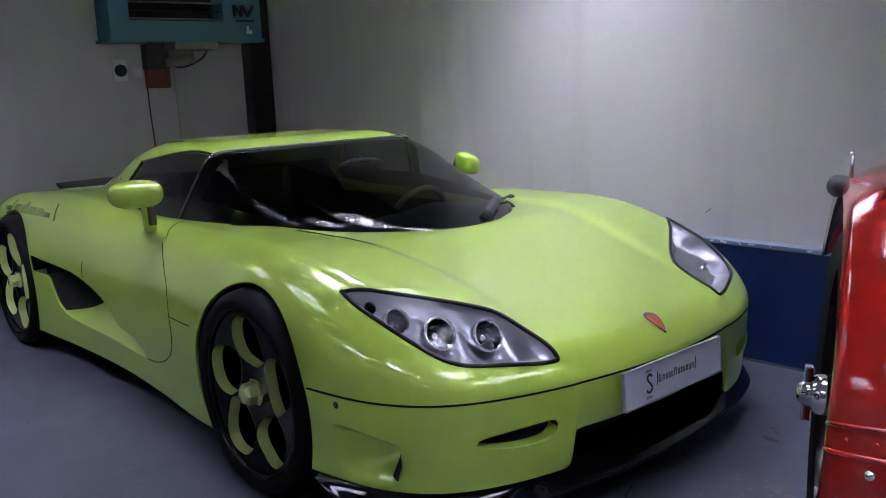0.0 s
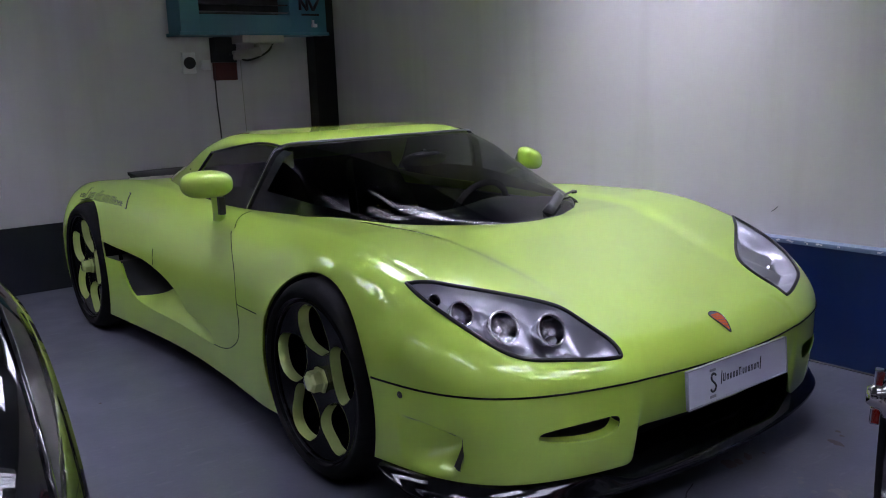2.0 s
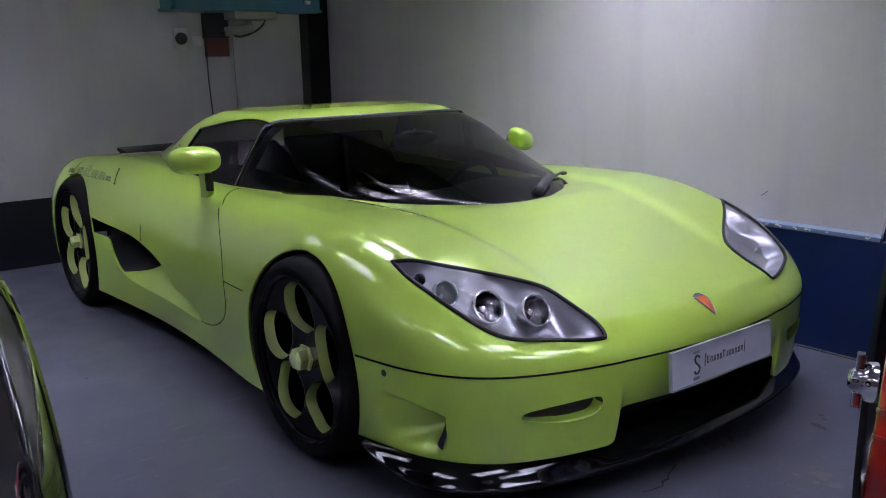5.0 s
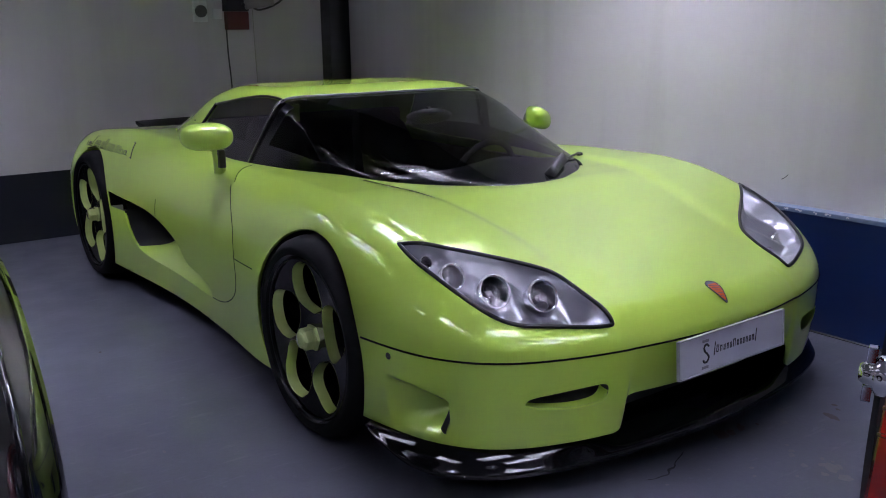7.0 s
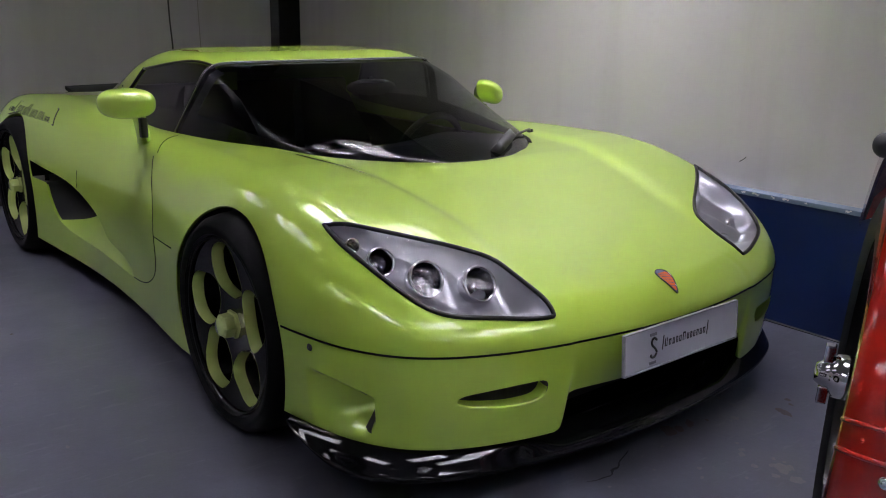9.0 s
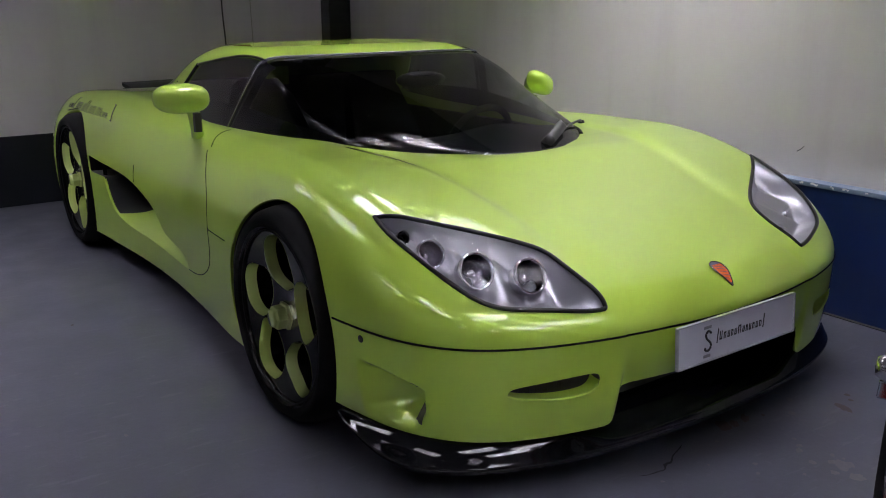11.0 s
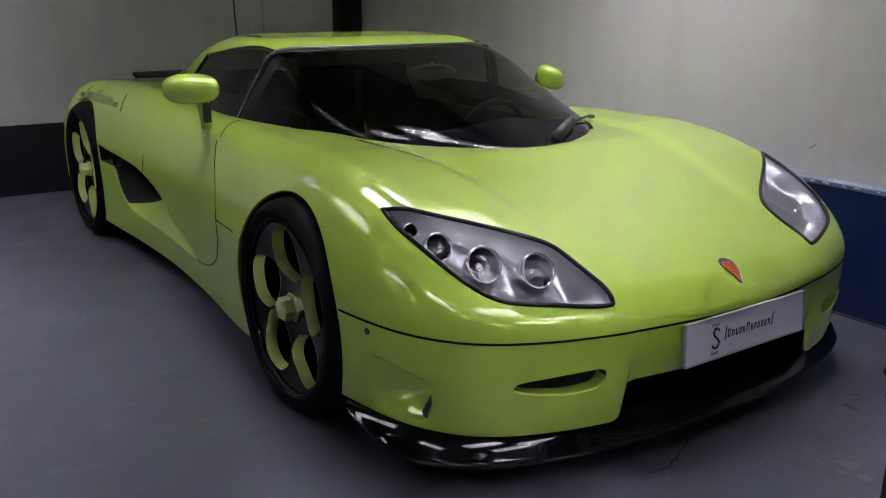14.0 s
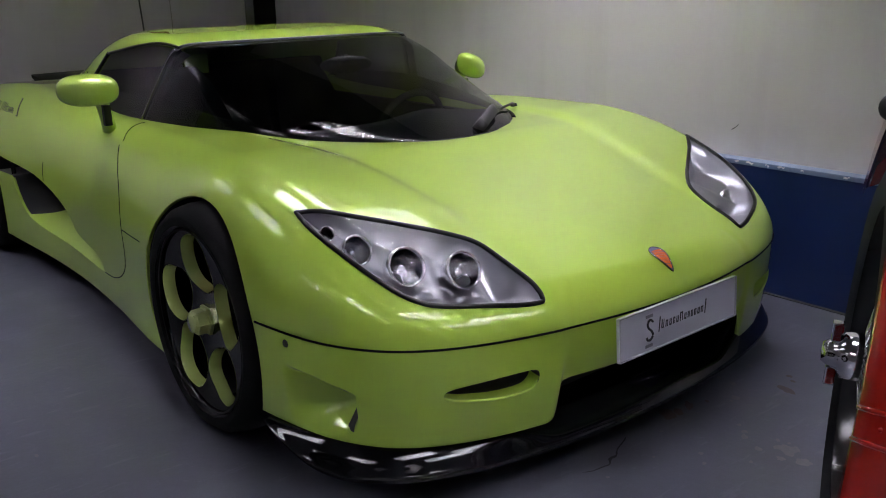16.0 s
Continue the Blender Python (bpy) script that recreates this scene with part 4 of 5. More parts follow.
# Door mirrors.
def door_mirror(side):
    m = empty("door_mirror")
    m.parent = doors[side]
    th = np.linspace(0, 2 * math.pi, 49)
    ph = np.linspace(0, math.pi, 25)
    T, P = np.meshgrid(th, ph, indexing="ij")
    ct, st = np.cos(T), np.sin(T)
    sq = lambda v, p: np.sign(v) * np.abs(v) ** p
    y0, z0, x0 = 0.84, 0.928 if side < 0 else 0.892, 0.895 if side < 0 else 0.885
    xx = (0.096 if side < 0 else 0.082) * sq(ct, 0.75) * sq(np.sin(P), 0.8)
    zz = 0.056 * sq(st, 0.8) * sq(np.sin(P), 0.8)
    yy = -0.075 * np.cos(P)
    yy = np.where(yy > 0.03, 0.03 + (yy - 0.03) * 0.2, yy)
    g = np.stack([side * (x0 + xx), y0 + yy + 0.30 * xx, z0 + zz + 0.004 - (0.0 if side < 0 else 0.28) * xx * side], -1)
    Sheet(g).make("housing", M_PAINT, m, "lime mirror housing", flip=side > 0)
    v, f = lathe([(0.0005, 0.040), (0.085, 0.0398), (0.09, 0.036)], 28, (0, 0, 0), "y")
    v = [(side * x0 + a, y0 + b + 0.30 * a * side, z0 + 0.004 + c * 0.52) for a, b, c in v]
    link("mirror_glass", v, f, M_CHROME, m, "mirror glass")
    foot = Vector((side * 0.775, 1.02, 0.752))
    head = Vector((side * 0.845, 0.865, z0 - 0.04))
    ring = []
    for k in range(9):
        t = k / 8
        c = foot.lerp(head, t ** 1.3)
        c.z = foot.z + (head.z - foot.z) * t
        w = 0.040 - 0.012 * math.sin(math.pi * t) + 0.006 * (1 - t)
        ring.append([(c.x + 0.024 * math.cos(a), c.y + w * math.sin(a), c.z) for a in np.linspace(0, 2 * math.pi, 17)])
    Sheet(np.array(ring)).make("stalk", M_PAINT, m, "lime mirror stalk", flip=side < 0)
    part("stalk_face", boxes((side * 0.842 - 0.013, side * 0.842 + 0.013, 0.818, 0.845, z0 - 0.125, z0 - 0.052)), M_MATT, m, "black face of the stalk", bevel=0.004)


for side in (-1, 1):
    door_mirror(side)

# Nose badge.
shield = smooth_loop([(-0.021, -0.926), (0.0, -0.916), (0.021, -0.926), (0.024, -0.948), (0.016, -0.972), (0.002, -0.992), (-0.013, -0.972), (-0.024, -0.948)], 40)
badge = Sheet(surface_fan(shield, (0.0, -0.95), 6, 0.004)).make("badge", M_BADGEBLUE, car, "small orange and blue shield badge")
inner = np.array((0.0, -0.955)) + (shield - np.array((0.0, -0.955))) * 0.82
inner = inner[inner[:, 1] < -0.930]
Sheet(surface_fan(inner, (0.0, -0.955), 5, 0.0055)).make("enamel", M_ORANGE, badge, "orange enamel field")
for k in range(5):
    y = -0.940 - 0.009 * k
    w = 0.017 * (1 - k * 0.13)
    pts = [np.array(hood_at(x, y - 0.25 * x)[0]) + np.array((0, -0.003, 0.0055)) for x in np.linspace(-w, w, 8)]
    link("badge_line", *tube(pts, 0.0008, 6), M_BADGEBLUE, badge)
rim = [np.array(hood_at(x, y)[0]) + np.array((0, -0.002, 0.004)) for x, y in shield]
link("badge_rim", *tube(rim, 0.0016, 6, True), M_SILVERDARK, badge)

# Number plate with a dealer's logo, drawn as plain shapes.
plate = empty("front_plate")
plate.parent = car
plate["label"] = "white acrylic show plate with plain dark marks"
plate.matrix_local = pose(-0.030, -1.045, 0.402, -4, 0, 0)
part("plate_body", boxes((-0.252, 0.252, -0.006, -0.001, -0.0555, 0.0555)), M_PLATE, plate, bevel=0.002)
part("plate_backing", boxes((-0.20, 0.20, -0.001, 0.03, -0.035, 0.035)), M_MATT, plate)
for bar in ((-0.256, -0.2525, -0.058, 0.058), (0.2525, 0.256, -0.058, 0.058), (-0.2525, 0.2525, 0.056, 0.059), (-0.2525, 0.2525, -0.059, -0.056)):
    part("plate_rim", boxes((bar[0], bar[1], -0.0085, 0.002, bar[2], bar[3])), M_RIMCLEAR, plate, "clear acrylic rim of the plate")


def mark(x0, x1, z0, z1, material, lean=0.0):
    bm = boxes((x0, x1, -0.0076, -0.006, z0, z1))
    for v in bm.verts:
        v.co.x += lean * (v.co.z - z0)
    part("plate_mark", bm, material, plate)


swirl = smooth_loop([(-0.122, 0.020), (-0.132, 0.027), (-0.143, 0.020), (-0.140, 0.007), (-0.130, -0.002), (-0.122, -0.014), (-0.130, -0.026), (-0.143, -0.026), (-0.147, -0.018)], 40, closed=False)
link("plate_mark", *tube([(x, -0.0065, z) for x, z in swirl], 0.0035, 6), M_INK, plate)
mark(-0.150, -0.122, 0.034, 0.042, M_INKGREY)
mark(-0.152, -0.124, -0.046, -0.038, M_INKGREY)
x = -0.098
mark(x, x + 0.0025, -0.014, 0.026, M_INK, 0.15)
x += 0.012
for k, w in enumerate((13, 12, 11, 10, 11, 15, 10, 10, 10, 11, 11, 12)):
    hi = 0.016 if k in (0, 5) else 0.010
    wd = w * 0.001
    mark(x, x + 0.0022, -0.008, hi, M_INK, 0.1)
    mark(x + 0.0028, x + wd * 0.75, (hi - 0.004) if k % 2 else -0.008, hi if k % 2 else -0.0045, M_INK, 0.1)
    mark(x + wd * 0.62, x + wd * 0.62 + 0.0012, -0.008, hi, M_INK, 0.1)
    x += wd + 0.0045
mark(x, x + 0.0025, -0.014, 0.026, M_INK, 0.15)

# Lettering on the near rear haunch, as plain strokes.
def stroke(pts, radius=0.0018):
    line = []
    for (y0, z0), (y1, z1) in zip(pts[:-1], pts[1:]):
        for q in np.linspace(0, 1, 6):
            p, n = body_at(y0 + (y1 - y0) * q, z0 + (z1 - z0) * q, -1)
            line.append(np.array(p) + 0.0012 * np.array(n))
    link("lettering", *tube(line, radius, 5), M_DECAL, car)


y = 2.715
for k in range(19):
    tall = 0.052 if k in (3, 8) else 0.034 if 2 < k < 15 else 0.02
    step = 0.042 if k in (3, 8) else 0.035 if 2 < k < 15 else 0.026
    z0, lean, w = 0.730, 0.012, step * 0.58
    stroke([(y, z0), (y + lean, z0 + tall)])
    stroke([(y - w, z0), (y - w + lean, z0 + tall)] if k % 3 else [(y, z0), (y - w, z0)])
    top = z0 + tall * (1.0 if k % 2 else 0.5)
    stroke([(y + lean * 0.7, top), (y - w + lean * 0.7, top)])
    y -= step * 1.07
stroke([(2.018, 0.724), (2.000, 0.722), (2.068, 0.790), (2.086, 0.792)], 0.0032)

# Tail spoiler.
span = []
for x in np.linspace(-0.50, 0.50, 15):
    bow = 0.05 * (abs(x) / 0.56) ** 2
    span.append([(x, 2.78 + bow + y, 0.792 - 0.01 * (abs(x) / 0.56) ** 2 + z) for y, z in ((0, 0), (0.05, 0.018), (0.14, 0.028), (0.22, 0.034), (0.22, 0.016), (0.12, -0.006), (0.0, -0.02), (0, 0))])
Sheet(np.array(span)).make("spoiler", M_MATT, car, "black rear spoiler")
for sx in (-1, 1):
    part("spoiler_stay", boxes((sx * 0.25 - 0.01, sx * 0.25 + 0.01, 2.84, 2.95, 0.72, 0.81)), M_MATT, car)

# Wiper, single arm parked along the far edge of the screen.
arm = [(0.20, -0.035, 0.818), (0.30, 0.02, 0.822), (0.42, 0.09, 0.822), (0.50, 0.15, 0.815), (0.55, 0.195, 0.80)]
link("wiper_arm", *tube(smooth_loop(arm, 20, closed=False), 0.005, 8), M_MATT, car)
link("wiper_cover", *tube([(0.095, -0.105, 0.792), (0.12, -0.09, 0.800), (0.24, -0.012, 0.826), (0.255, 0.0, 0.828)], 0.026, 4), M_MATT, car)
v, f = disc_ring((0.545, 0.19, 0.79), (0, 0, 1), [(0.0005, 0.020), (0.011, 0.018), (0.014, 0.01), (0.014, -0.01)], 16)
link("wiper_pivot", v, f, M_MATT, car)

far_edge = canopy(np.linspace(0.02, 0.30, 16), np.zeros(16), 0.003) * np.array((-1, 1, 1))
link("cowl_seal", *tube(far_edge + np.array((0, 0, 0.004)), 0.010, 8), M_GAP, car)

# Cabin.
cabin = empty("cabin")
cabin.parent = car
cabin["label"] = "dark grey trimmed cabin"
part("tub", boxes((-0.60, 0.60, -0.05, 1.75, 0.202, 0.24), (-0.60, 0.60, 1.70, 1.75, 0.24, 0.92), (-0.635, -0.60, 0.05, 1.7, 0.24, 0.74), (0.60, 0.635, 0.05, 1.7, 0.24, 0.74)), M_LEATHER, cabin)
dash = []
for x in np.linspace(-0.58, 0.58, 17):
    hump = 0.03 * math.exp(-((x - 0.28) / 0.17) ** 2)
    dash.append([(x, -0.02 + 0.25 * (abs(x) / 0.6) ** 2, 0.70), (x, 0.12 + 0.15 * (abs(x) / 0.6) ** 2, 0.745 + hump * 0.4), (x, 0.32, 0.765 + hump), (x, 0.42, 0.76 + hump), (x, 0.45, 0.72), (x, 0.47, 0.50)])
Sheet(np.array(dash)).make("dashboard", M_LEATHER, cabin)
for sx in (-1, 1):
    seat = []
    for u in np.linspace(-1, 1, 13):
        bolster = 0.05 * abs(u) ** 3
        seat.append([(sx * 0.30 + 0.21 * u, 0.75 - bolster, 0.36 + bolster), (sx * 0.30 + 0.21 * u, 1.15, 0.32 + bolster * 1.4), (sx * 0.30 + 0.20 * u, 1.28 - bolster, 0.45), (sx * 0.30 + 0.19 * u, 1.36 - bolster, 0.66), (sx * 0.30 + 0.14 * u, 1.45 - bolster * 0.6, 0.86), (sx * 0.30 + 0.10 * u, 1.49, 0.93)])
    Sheet(np.array(seat)).make("seat", M_LEATHER, cabin, thick=0.05)
v, f = disc_ring((0.30, 0.56, 0.70), (0, 0.92, 0.38), [(0.160 + 0.015 * math.cos(a), 0.015 * math.sin(a)) for a in np.linspace(0, 2 * math.pi, 11)], 40)
link("steering_wheel", v, f, M_LEATHER, cabin)
v, f = disc_ring((0.30, 0.56, 0.70), (0, 0.92, 0.38), [(0.0005, 0.0), (0.05, -0.005), (0.055, -0.03)], 20)
link("steering_hub", v, f, M_LEATHER, cabin)
part("steering_spoke", boxes((0.145, 0.455, 0.555, 0.565, 0.69, 0.71)), M_LEATHER, cabin)
th = np.linspace(0, 2 * math.pi, 25)
mir = [[(0.03 + 0.115 * r * math.cos(a), 0.60 + dy, 0.972 + 0.033 * r * math.sin(a)) for a in th] for r, dy in ((0.02, -0.03), (0.7, -0.028), (1.0, -0.01), (1.0, 0.012), (0.9, 0.015), (0.02, 0.015))]
Sheet(np.array(mir)).make("interior_mirror", M_GAP, cabin)
part("mirror_stem", boxes((0.02, 0.04, 0.60, 0.615, 0.985, 1.012)), M_MATT, cabin)
part("lime_trim", boxes((-0.17, -0.05, 1.68, 1.70, 0.88, 0.97)), M_PAINT, cabin, "lime trim behind the seats")

# ---- unit heater on the back wall ----
heater = tagged(empty("unit_heater", (0.70, BACK_Y - 0.125, 1.69)), "teal enamelled unit heater hung high on the wall", "heater")
hw, hd = 0.58, 0.12
for d in ((-hw, -0.441, -hd, hd, 0.022, 0.72), (0.271, hw, -hd, hd, 0.022, 0.72), (-0.44, 0.27, -hd, hd, 0.022, 0.145), (-0.44, 0.27, -hd, hd, 0.62, 0.72), (-0.44, 0.27, 0.09, hd, 0.146, 0.619)):
    part("case_panel", boxes(d), M_TEAL, heater)
part("base_flange", boxes((-hw - 0.02, hw + 0.015, -hd - 0.015, hd, 0.0, 0.022)), M_TEAL, heater, bevel=0.003)
part("grille_recess", boxes((-0.44, 0.27, 0.06, 0.088, 0.146, 0.619)), M_MATT, heater)
for k in range(8):
    bm = boxes((-0.438, 0.268, -0.105, -0.035, -0.003, 0.003))
    bmesh.ops.transform(bm, matrix=pose(0, 0, 0.165 + 0.056 * k, 0), verts=bm.verts)
    part("louvre", bm, M_GREYMETAL if k % 2 == 0 else M_MATT, heater)
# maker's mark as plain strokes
for (x0, z0), (x1, z1) in (((0.36, 0.185), (0.36, 0.265)), ((0.36, 0.265), (0.42, 0.185)), ((0.42, 0.185), (0.42, 0.265)), ((0.43, 0.265), (0.47, 0.185)), ((0.47, 0.185), (0.52, 0.265))):
    link("maker_mark", *tube([(x0, -hd - 0.002, z0), (x1, -hd - 0.002, z1)], 0.012, 6), M_INK, heater)
part("mark_bar", boxes((0.37, 0.52, -hd - 0.003, -hd, 0.145, 0.160)), M_INK, heater)
part("drain_cock", boxes((0.45, 0.49, -hd - 0.02, -hd, 0.06, 0.085), (0.455, 0.47, -hd - 0.012, -hd, 0.085, 0.115)), M_WHITEP, heater)
bracket = tagged(empty("flue_box", (0.73, BACK_Y - 0.15, 1.58)), "pale metal draught hood under the heater", "flue box")
bm = boxes((-0.17, 0.17, -0.12, 0.12, 0.055, 0.109))
for v in bm.verts:
    if v.co.z < 0.07 and abs(v.co.x) > 0.1:
        v.co.x *= 1.0
part("hood", bm, M_CREAMP, bracket, bevel=0.008)
v, f = tube([(-0.18, 0.03, -0.03), (0.02, -0.01, 0.0)], 0.035, 14)
link("pipe", v, f, M_CREAMP, bracket)
v, f = tube([(0.0, 0.0, 0.055), (0.0, 0.0, -0.02)], 0.022, 12)
link("stub", v, f, M_CREAMP, bracket)
redbox = tagged(empty("control_box", (0.515, BACK_Y, 1.375)), "dull red metal control box on the wall", "control box")
part("box", boxes((-0.085, 0.085, -0.06, 0.0, 0.0, 0.13)), M_REDBOX, redbox, bevel=0.004)
part("upper_box", boxes((-0.095, 0.075, -0.09, 0.0, 0.131, 0.31)), M_MATT, redbox, bevel=0.004)
socket = tagged(empty("round_timer", (0.245, BACK_Y, 1.505)), "white wall timer with a dark round dial", "timer")
part("back_plate", boxes((-0.05, 0.05, -0.03, 0.0, -0.075, 0.075)), M_WHITEP, socket, bevel=0.006)
v, f = disc_ring((0.0, -0.03, 0.0), (0, -1, 0), [(0.0005, 0.022), (0.036, 0.022), (0.042, 0.016), (0.043, 0.0)], 28)
link("dial", v, f, M_MATT, socket)
sw = tagged(empty("wall_switch", (0.375, BACK_Y, 1.488)), "white plastic wall switch", "switch")
part("plate", boxes((-0.036, 0.036, -0.022, 0.0, -0.036, 0.036)), M_WHITEP, sw, bevel=0.005)
part("rocker", boxes((-0.012, 0.012, -0.028, -0.022, -0.018, 0.018)), M_WHITEP, sw)
cab = smooth_loop([(0.44, BACK_Y - 0.008, 1.376), (0.442, BACK_Y - 0.008, 1.20), (0.452, BACK_Y - 0.008, 1.0), (0.458, BACK_Y - 0.008, 0.7), (0.455, BACK_Y - 0.008, 0.45)], 24, closed=False)
tagged(link("wall_cable", *tube(cab, 0.0055, 6), M_CABLE), "dark cable hanging down the wall", "cable")
cab = smooth_loop([(0.655, BACK_Y - 0.008, 1.52), (0.656, BACK_Y - 0.008, 1.3), (0.662, BACK_Y - 0.008, 0.9), (0.662, BACK_Y - 0.008, 0.45)], 20, closed=False)
tagged(link("wall_cable", *tube(cab, 0.003, 6), M_CREAMP), "thin pale cable hanging down the wall", "cable")
cab = smooth_loop([(0.53, BACK_Y - 0.10, 1.56), (0.60, BACK_Y - 0.12, 1.535), (0.66, BACK_Y - 0.12, 1.515), (0.76, BACK_Y - 0.14, 1.545), (0.84, BACK_Y - 0.15, 1.60), (0.88, BACK_Y - 0.15, 1.69)], 24, closed=False)
tagged(link("heater_cable", *tube(cab, 0.008, 6), M_CABLE), "dark looped cable under the heater", "cable")


# ---- vintage cars: wings and wheels ----
def vintage_corner(name, hub, turn, paint, radius, half_width, offset, label, low=-42, high=150, flare=0.0, round_off=0.075, wheel_r=0.43):
    """A road wheel under a sweeping wing, built facing -y and turned about its hub."""
    th = empty(name)
    th.matrix_local = pose(hub[0], hub[1], 0, 0, 0, turn)
    hz = hub[2]
    rows = []
    for k in range(61):
        a = math.radians(low + (high - low) * k / 60)
        row = []
        for t in np.linspace(-1, 1, 25):
            r = radius - round_off * abs(t) ** 2.6
            z = hz + r * math.sin(a)
            row.append((offset + half_width * t - flare * (1.08 - z), -r * math.cos(a), z))
        row = [(row[0][0] + 0.004, row[0][1] * 0.955, hz + (row[0][2] - hz) * 0.955)] + row + [(row[-1][0] - 0.004, row[-1][1] * 0.955, hz + (row[-1][2] - hz) * 0.955)]
        rows.append(row)
    wing = Sheet(np.array(rows)).make("wing", paint, th, label)
    half = 0.075
    tyre = [(wheel_r - 0.11, -half * 0.8), (wheel_r - 0.06, -half), (wheel_r - 0.02, -half * 0.85), (wheel_r, -half * 0.5), (wheel_r, half * 0.5), (wheel_r - 0.02, half * 0.85), (wheel_r - 0.06, half), (wheel_r - 0.11, half * 0.8)]
    return th, wing, tyre


def vintage_wheel(th, tyre, hz, x, side, wheel_r):
    w = empty("road_wheel", (x, 0, hz))
    w.parent = th
    link("tyre", *lathe(tyre, 64, (0, 0, 0), "x", side), M_RUBBER, w)
    link("rim", *lathe([(wheel_r - 0.105, -0.06), (wheel_r - 0.125, 0.0), (wheel_r - 0.105, 0.06)], 48, (0, 0, 0), "x", side), M_SATIN, w)
    for k in range(24):
        a = 2 * math.pi * k / 24
        b = a + (0.35 if k % 2 else -0.35)
        link("spoke", *tube([(side * 0.05, 0.05 * math.cos(b), 0.05 * math.sin(b)), (0.0, (wheel_r - 0.12) * math.cos(a), (wheel_r - 0.12) * math.sin(a))], 0.003, 5), M_CHROME, w)
    hub = [(0.0005, 0.135), (0.022, 0.133), (0.030, 0.120), (0.036, 0.10), (0.052, 0.09), (0.055, 0.06), (0.05, 0.02), (0.05, -0.05)]
    link("hub_cap", *lathe(hub, 28, (0, 0, 0), "x", side), M_CHROME, w, "chrome hub cap")
    for s in (1, -1):
        ear = boxes((-0.012, 0.012, -0.014, 0.014, 0.03, 0.075))
        bmesh.ops.transform(ear, matrix=pose(side * 0.108, 0, 0, 180 if s < 0 else 0, 0, 0), verts=ear.verts)
        part("spinner_ear", ear, M_CHROME, w, bevel=0.004)
    return w


# The red one, facing the camera's side of the bay.
HUB_RED = (-0.067, -1.51, 0.45)
red, red_wing, tyre = vintage_corner("red_vintage_car", HUB_RED, -63, M_RED, 0.635, 0.25, 0.295, "glossy red sweeping wing", low=-44, flare=0.085, wheel_r=0.45)
tagged(red, "red vintage car with sweeping wing and wire wheel", "car")
vintage_wheel(red, tyre, HUB_RED[2], 0.085, -1, 0.45).rotation_euler[1] = radians(3.5)


def on_red_wing(t, a, lift=0.0):
    r = 0.635 - 0.075 * abs(t) ** 2.6 + lift
    z = HUB_RED[2] + r * math.sin(radians(a))
    return (0.295 + 0.25 * t - 0.085 * (1.08 - z), -r * math.cos(radians(a)), z)


for a in (14, 8.5):
    link("wing_bead", *tube([on_red_wing(t, a, 0.002) for t in np.linspace(-1, 1, 25)], 0.005, 8), M_RED, red)
for k in range(9):
    v, f = disc_ring(on_red_wing(-0.85 + 1.7 * k / 8, 11.3), (0, -math.cos(radians(11.3)), math.sin(radians(11.3))), [(0.0005, 0.003), (0.003, 0.002), (0.0045, 0.0)], 10)
    link("rivet", v, f, M_RED, red)
for t in (-0.66, 0.2):
    v, f = disc_ring(on_red_wing(t, 5.5), (0, -math.cos(radians(5.5)), math.sin(radians(5.5))), [(0.0005, 0.012), (0.007, 0.011), (0.011, 0.006), (0.012, 0.0)], 14)
    link("dome_bolt", v, f, M_CHROME, red, "chrome dome bolt")
lampv, lampf = disc_ring((0.035, 0.02, HUB_RED[2] + 0.555), (-0.6, -1, 0.1), [(0.0005, 0.030), (0.018, 0.026), (0.028, 0.010), (0.028, -0.02), (0.018, -0.05), (0.0005, -0.06)], 20)
link("side_lamp", lampv, lampf, M_MATT, red, "small dark lamp under the wing edge")
link("wing_pin", *tube([(0.06, -0.02, HUB_RED[2] + 0.58), (0.06, -0.02, HUB_RED[2] + 0.645)], 0.005, 8), M_CHROME, red)

# The black one beside it.
HUB_BLK = (-2.115, -0.55, 0.42)
blk, blk_wing, tyre = vintage_corner("black_vintage_car", HUB_BLK, 0, M_BLACKPAINT, 0.60, 0.20, 0.0, "glossy black sweeping wing", low=-60, high=160, round_off=0.12, wheel_r=0.42)
tagged(blk, "black vintage car with glossy wing and chrome lamp", "car")
vintage_wheel(blk, tyre, HUB_BLK[2], 0.02, 1, 0.42)
for off in (0.13,):
    pts = []
    for k in range(50):
        a = radians(-58 + 210 * k / 49)
        r = 0.60 - 0.12 * (off / 0.20) ** 2.6 + 0.003
        pts.append((off, -r * math.cos(a), HUB_BLK[2] + r * math.sin(a)))
    link("wing_bead", *tube(pts, 0.006, 8), M_BLACKPAINT, blk)
v, f = disc_ring((-0.06, -0.60, 0.72), (0.05, -1, 0.05), [(0.0005, 0.05), (0.05, 0.045), (0.075, 0.03), (0.085, 0.02), (0.09, 0.01), (0.085, 0.0), (0.06, -0.06), (0.0005, -0.09)], 32)
link("head_lamp", v, f, M_CHROME, blk, "chrome head lamp")


# ---- marks on floor and wall ----
M_CHIP = mat("pale_paint_chip", (0.135, 0.13, 0.13), rough=0.6, var=0.2, var_scale=60)
M_RUST = mat("brown_floor_stain", (0.085, 0.062, 0.050), rough=0.6, var=0.3, var_scale=40)
M_SPILL = mat("dark_floor_stain", (0.07, 0.074, 0.088), rough=0.34, var=0.2, var_scale=20)


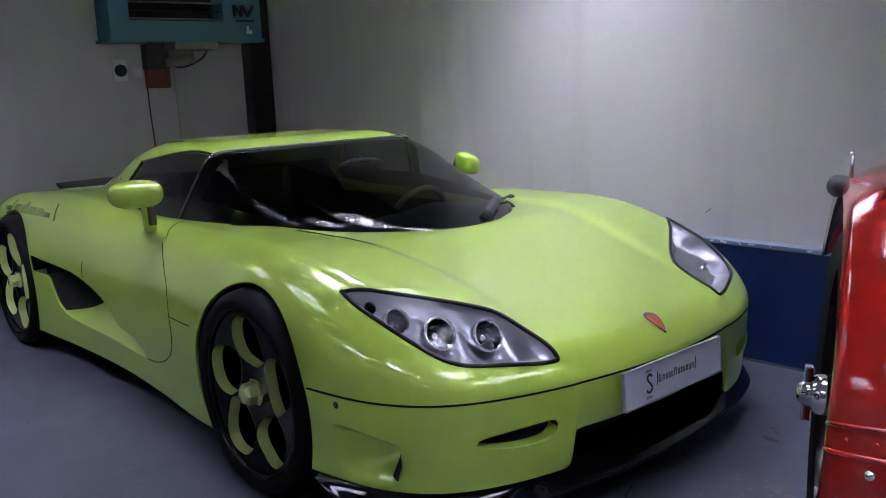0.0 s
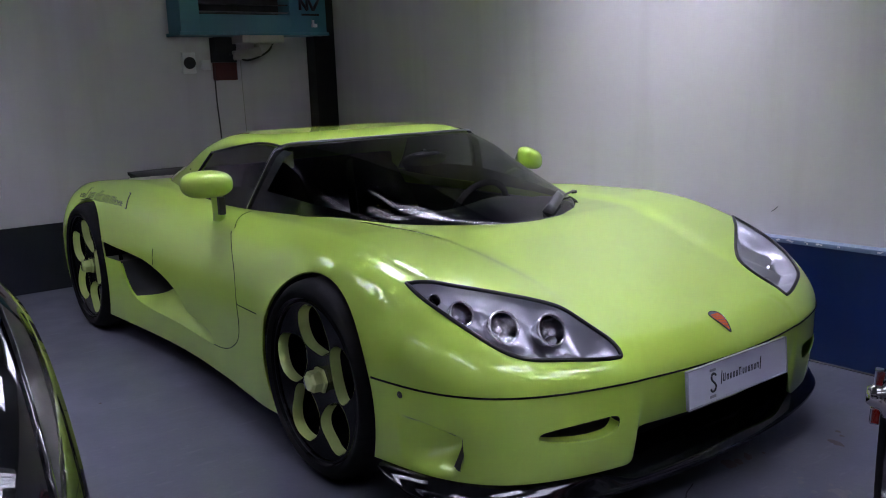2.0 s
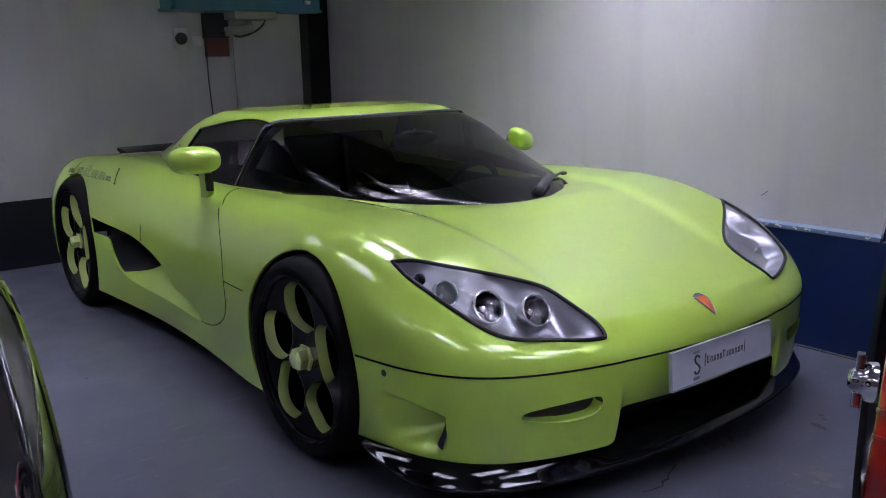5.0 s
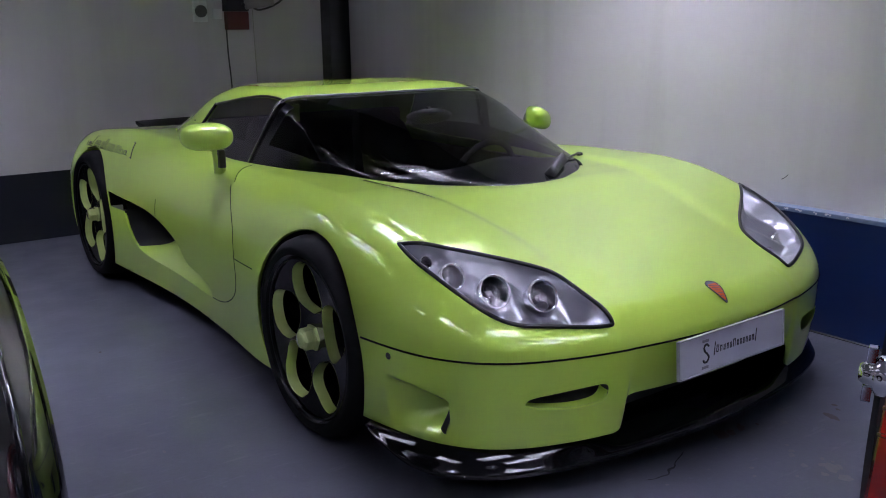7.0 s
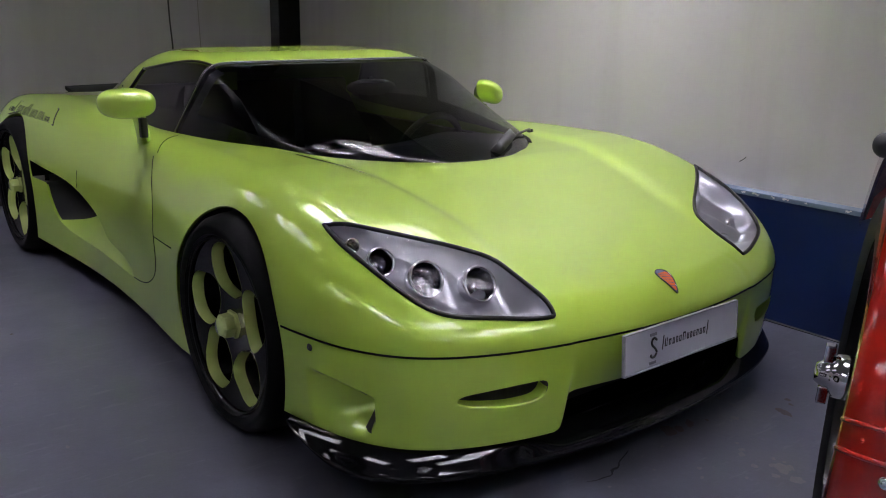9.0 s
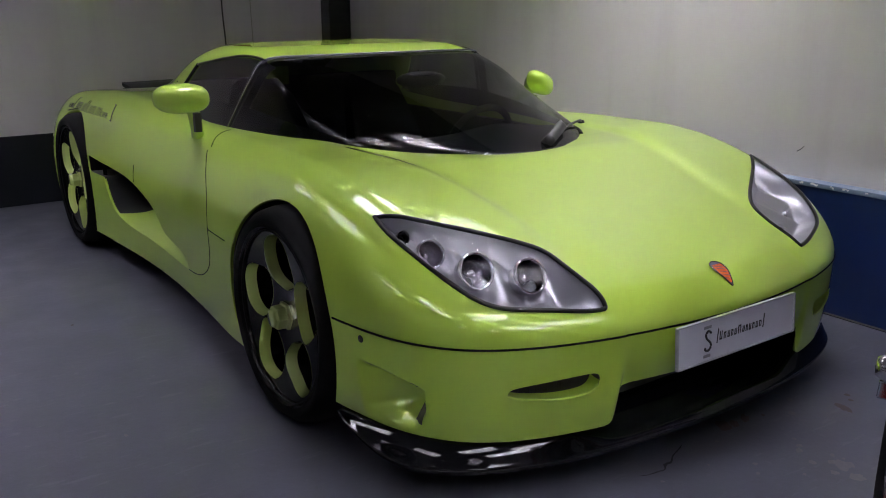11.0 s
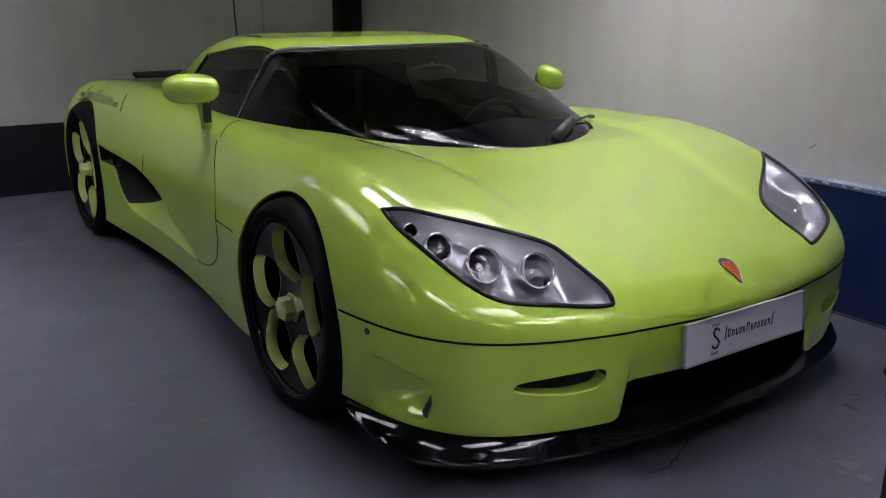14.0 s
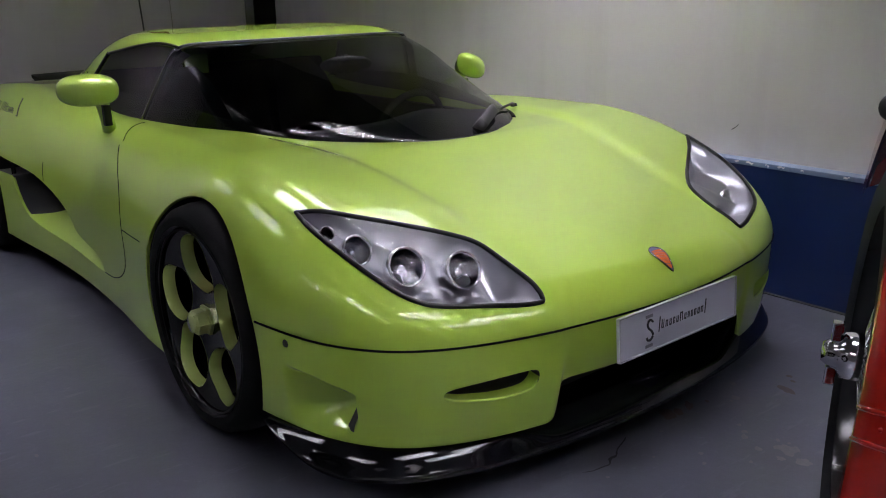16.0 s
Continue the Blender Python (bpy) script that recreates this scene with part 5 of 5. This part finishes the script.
def floor_mark(x, y, size, material, label, stretch=1.0, turn=0.0, height=0.0012):
    rnd = random.Random(int((x * 37 + y * 91) * 100))
    n = 26
    wob = [1 + 0.45 * rnd.uniform(-1, 1) for _ in range(n)]
    wob = [(wob[k - 1] + wob[k] + wob[(k + 1) % n]) / 3 for k in range(n)]
    verts = [(size * stretch * wob[k] * math.cos(2 * math.pi * k / n), size * wob[k] * math.sin(2 * math.pi * k / n), height) for k in range(n)]
    ob = link("floor_mark", verts, [tuple(range(n))], material, smooth=False)
    ob.matrix_local = pose(x, y, 0, 0, 0, turn)
    return tagged(ob, label, "floor mark", "floor marks")


for x, y, size, kind, stretch in ((0.64, -0.88, 0.008, 'C', 1.5),
                                  (0.39, -0.98, 0.012, 'C', 1.3),
                                  (0.22, -1.12, 0.01, 'C', 1.0),
                                  (0.22, -1.26, 0.022, 'C', 1.4),
                                  (0.19, -1.32, 0.02, 'C', 1.2),
                                  (0.16, -1.27, 0.012, 'C', 1),
                                  (0.48, -0.86, 0.008, 'C', 1.2),
                                  (0.56, -1.06, 0.02, 'R', 1.5),
                                  (0.66, -1.01, 0.01, 'R', 1.2),
                                  (0.14, -0.91, 0.022, 'R', 1.8),
                                  (0.18, -0.92, 0.014, 'R', 1.5),
                                  (0.04, -0.96, 0.007, 'C', 1),
                                  (-0.06, -0.93, 0.01, 'S', 4.0),
                                  (-0.17, -0.96, 0.008, 'S', 2.5),
                                  (-0.27, -1.02, 0.006, 'C', 1),
                                  (-1.72, -0.27, 0.010, 'R', 1.3),
                                  (0.02, -1.11, 0.008, 'C', 1.0),
                                  (0.16, -1.2, 0.01, 'C', 1.4)):
    material, label = {"C": (M_CHIP, "pale chip in the grey floor paint"), "R": (M_RUST, "brownish stain on the grey floor"), "S": (M_SPILL, "dark scuff on the grey floor")}[kind]
    floor_mark(x, y, size, material, label, stretch, 40 + 60 * x)
M_CRACK = mat("dark_crack", (0.018, 0.018, 0.02), rough=0.7)
crack = smooth_loop([(-0.06, -0.912), (-0.085, -0.924), (-0.137, -0.943), (-0.165, -0.962), (-0.194, -0.964), (-0.215, -0.981), (-0.242, -0.978), (-0.275, -0.974), (-0.303, -0.962)], 40, closed=False)
crack_rnd = random.Random(7)
left, right = [], []
for k, (x, y) in enumerate(crack):
    wide = (0.0016 + 0.0022 * crack_rnd.random()) * (1.6 if 14 < k < 22 else 1.0) * min(1, k / 4, (39 - k) / 4 + 0.1)
    left.append((x - 0.3 * wide, y + wide, 0.0014))
    right.append((x + 0.3 * wide, y - wide, 0.0014))
tagged(link("floor_crack", left + right, [(k, k + 1, k + 41, k + 40) for k in range(39)], M_CRACK, smooth=False), "thin dark crack in the grey floor paint", "floor crack")
M_JOINT = mat("grimy_floor_joint", (0.03, 0.027, 0.024), rough=0.8, var=0.4, var_scale=25)
tagged(slab("floor_joint", M_JOINT, SIDE_X - 0.083, SIDE_X - 0.065, FRONT_Y, BACK_Y, 0.0, 0.004), "dark grimy joint between floor and dado", "joint")
for x, y, size, stretch, kind in ((0.47, -0.93, 0.011, 1.8, "C"), (0.62, -0.89, 0.006, 1.4, "C"), (0.56, -1.07, 0.014, 2.2, "R"), (0.63, -1.05, 0.010, 1.6, "R"), (0.147, -0.917, 0.016, 1.7, "R"), (0.234, -0.93, 0.018, 1.9, "R"),
                                  (0.241, -1.10, 0.008, 1.3, "C"), (0.19, -1.15, 0.012, 1.6, "C"), (0.205, -1.245, 0.014, 1.2, "C"), (0.233, -1.285, 0.016, 1.1, "C"), (0.243, -1.224, 0.009, 1.5, "C"), (0.25, -1.255, 0.007, 1.0, "C"),
                                  (-0.097, -1.05, 0.005, 1.2, "C"), (0.468, -1.065, 0.012, 5.0, "S"), (0.456, -1.03, 0.008, 6.0, "S"), (0.30, -0.95, 0.008, 1.4, "R"), (0.36, -1.00, 0.006, 1.3, "C"), (-0.02, -1.16, 0.006, 2.0, "C"), (0.08, -1.24, 0.007, 1.5, "C"),
                                  (-1.55, -0.55, 0.008, 1.4, "R"), (-1.40, 0.10, 0.007, 2.0, "C"), (-1.62, 0.6, 0.010, 1.5, "S"), (-1.30, 1.2, 0.009, 1.3, "R")):
    material, label = {"C": (M_CHIP, "pale chip in the grey floor paint"), "R": (M_RUST, "brownish stain on the grey floor"), "S": (M_SPILL, "dark scuff on the grey floor")}[kind]
    floor_mark(x, y + 0.012, 0.75 * size, material, label, stretch, 25 + 80 * x, 0.0030)
scratch = smooth_loop([(SIDE_X - 0.001, -0.250, 0.653), (SIDE_X - 0.001, -0.266, 0.663), (SIDE_X - 0.001, -0.281, 0.677)], 10, closed=False)
tagged(link("wall_scratch", *tube(scratch, 0.0018, 5), M_CABLE), "short dark scratch on the cream wall", "scratch")


def ledge_chip(y, long):
    rnd = random.Random(int(y * 1000))
    bm = bmesh.new()
    top = [(SIDE_X - 0.0715, y + long * (k / 5 - 0.5), 0.538 + 0.006 * rnd.random()) for k in range(6)]
    low = [(a, b, c - 0.004 - 0.006 * rnd.random()) for a, b, c in top]
    verts = [bm.verts.new(p) for p in top + low] + [bm.verts.new((p[0] + 0.003, p[1], p[2])) for p in top + low]
    for k in range(5):
        bm.faces.new((verts[k], verts[k + 1], verts[k + 7], verts[k + 6]))
        bm.faces.new((verts[k + 12], verts[k + 18], verts[k + 19], verts[k + 13]))
    ob = part("paint_chip", bm, M_WHITEP)
    return tagged(ob, "pale chip where the ledge paint has flaked", "paint chip", "paint chips")


for y, long in ((-0.33, 0.02), (-0.39, 0.035), (-0.47, 0.018), (-0.53, 0.03), (-0.62, 0.012), (-0.80, 0.025), (0.10, 0.015)):
    ledge_chip(y, long)
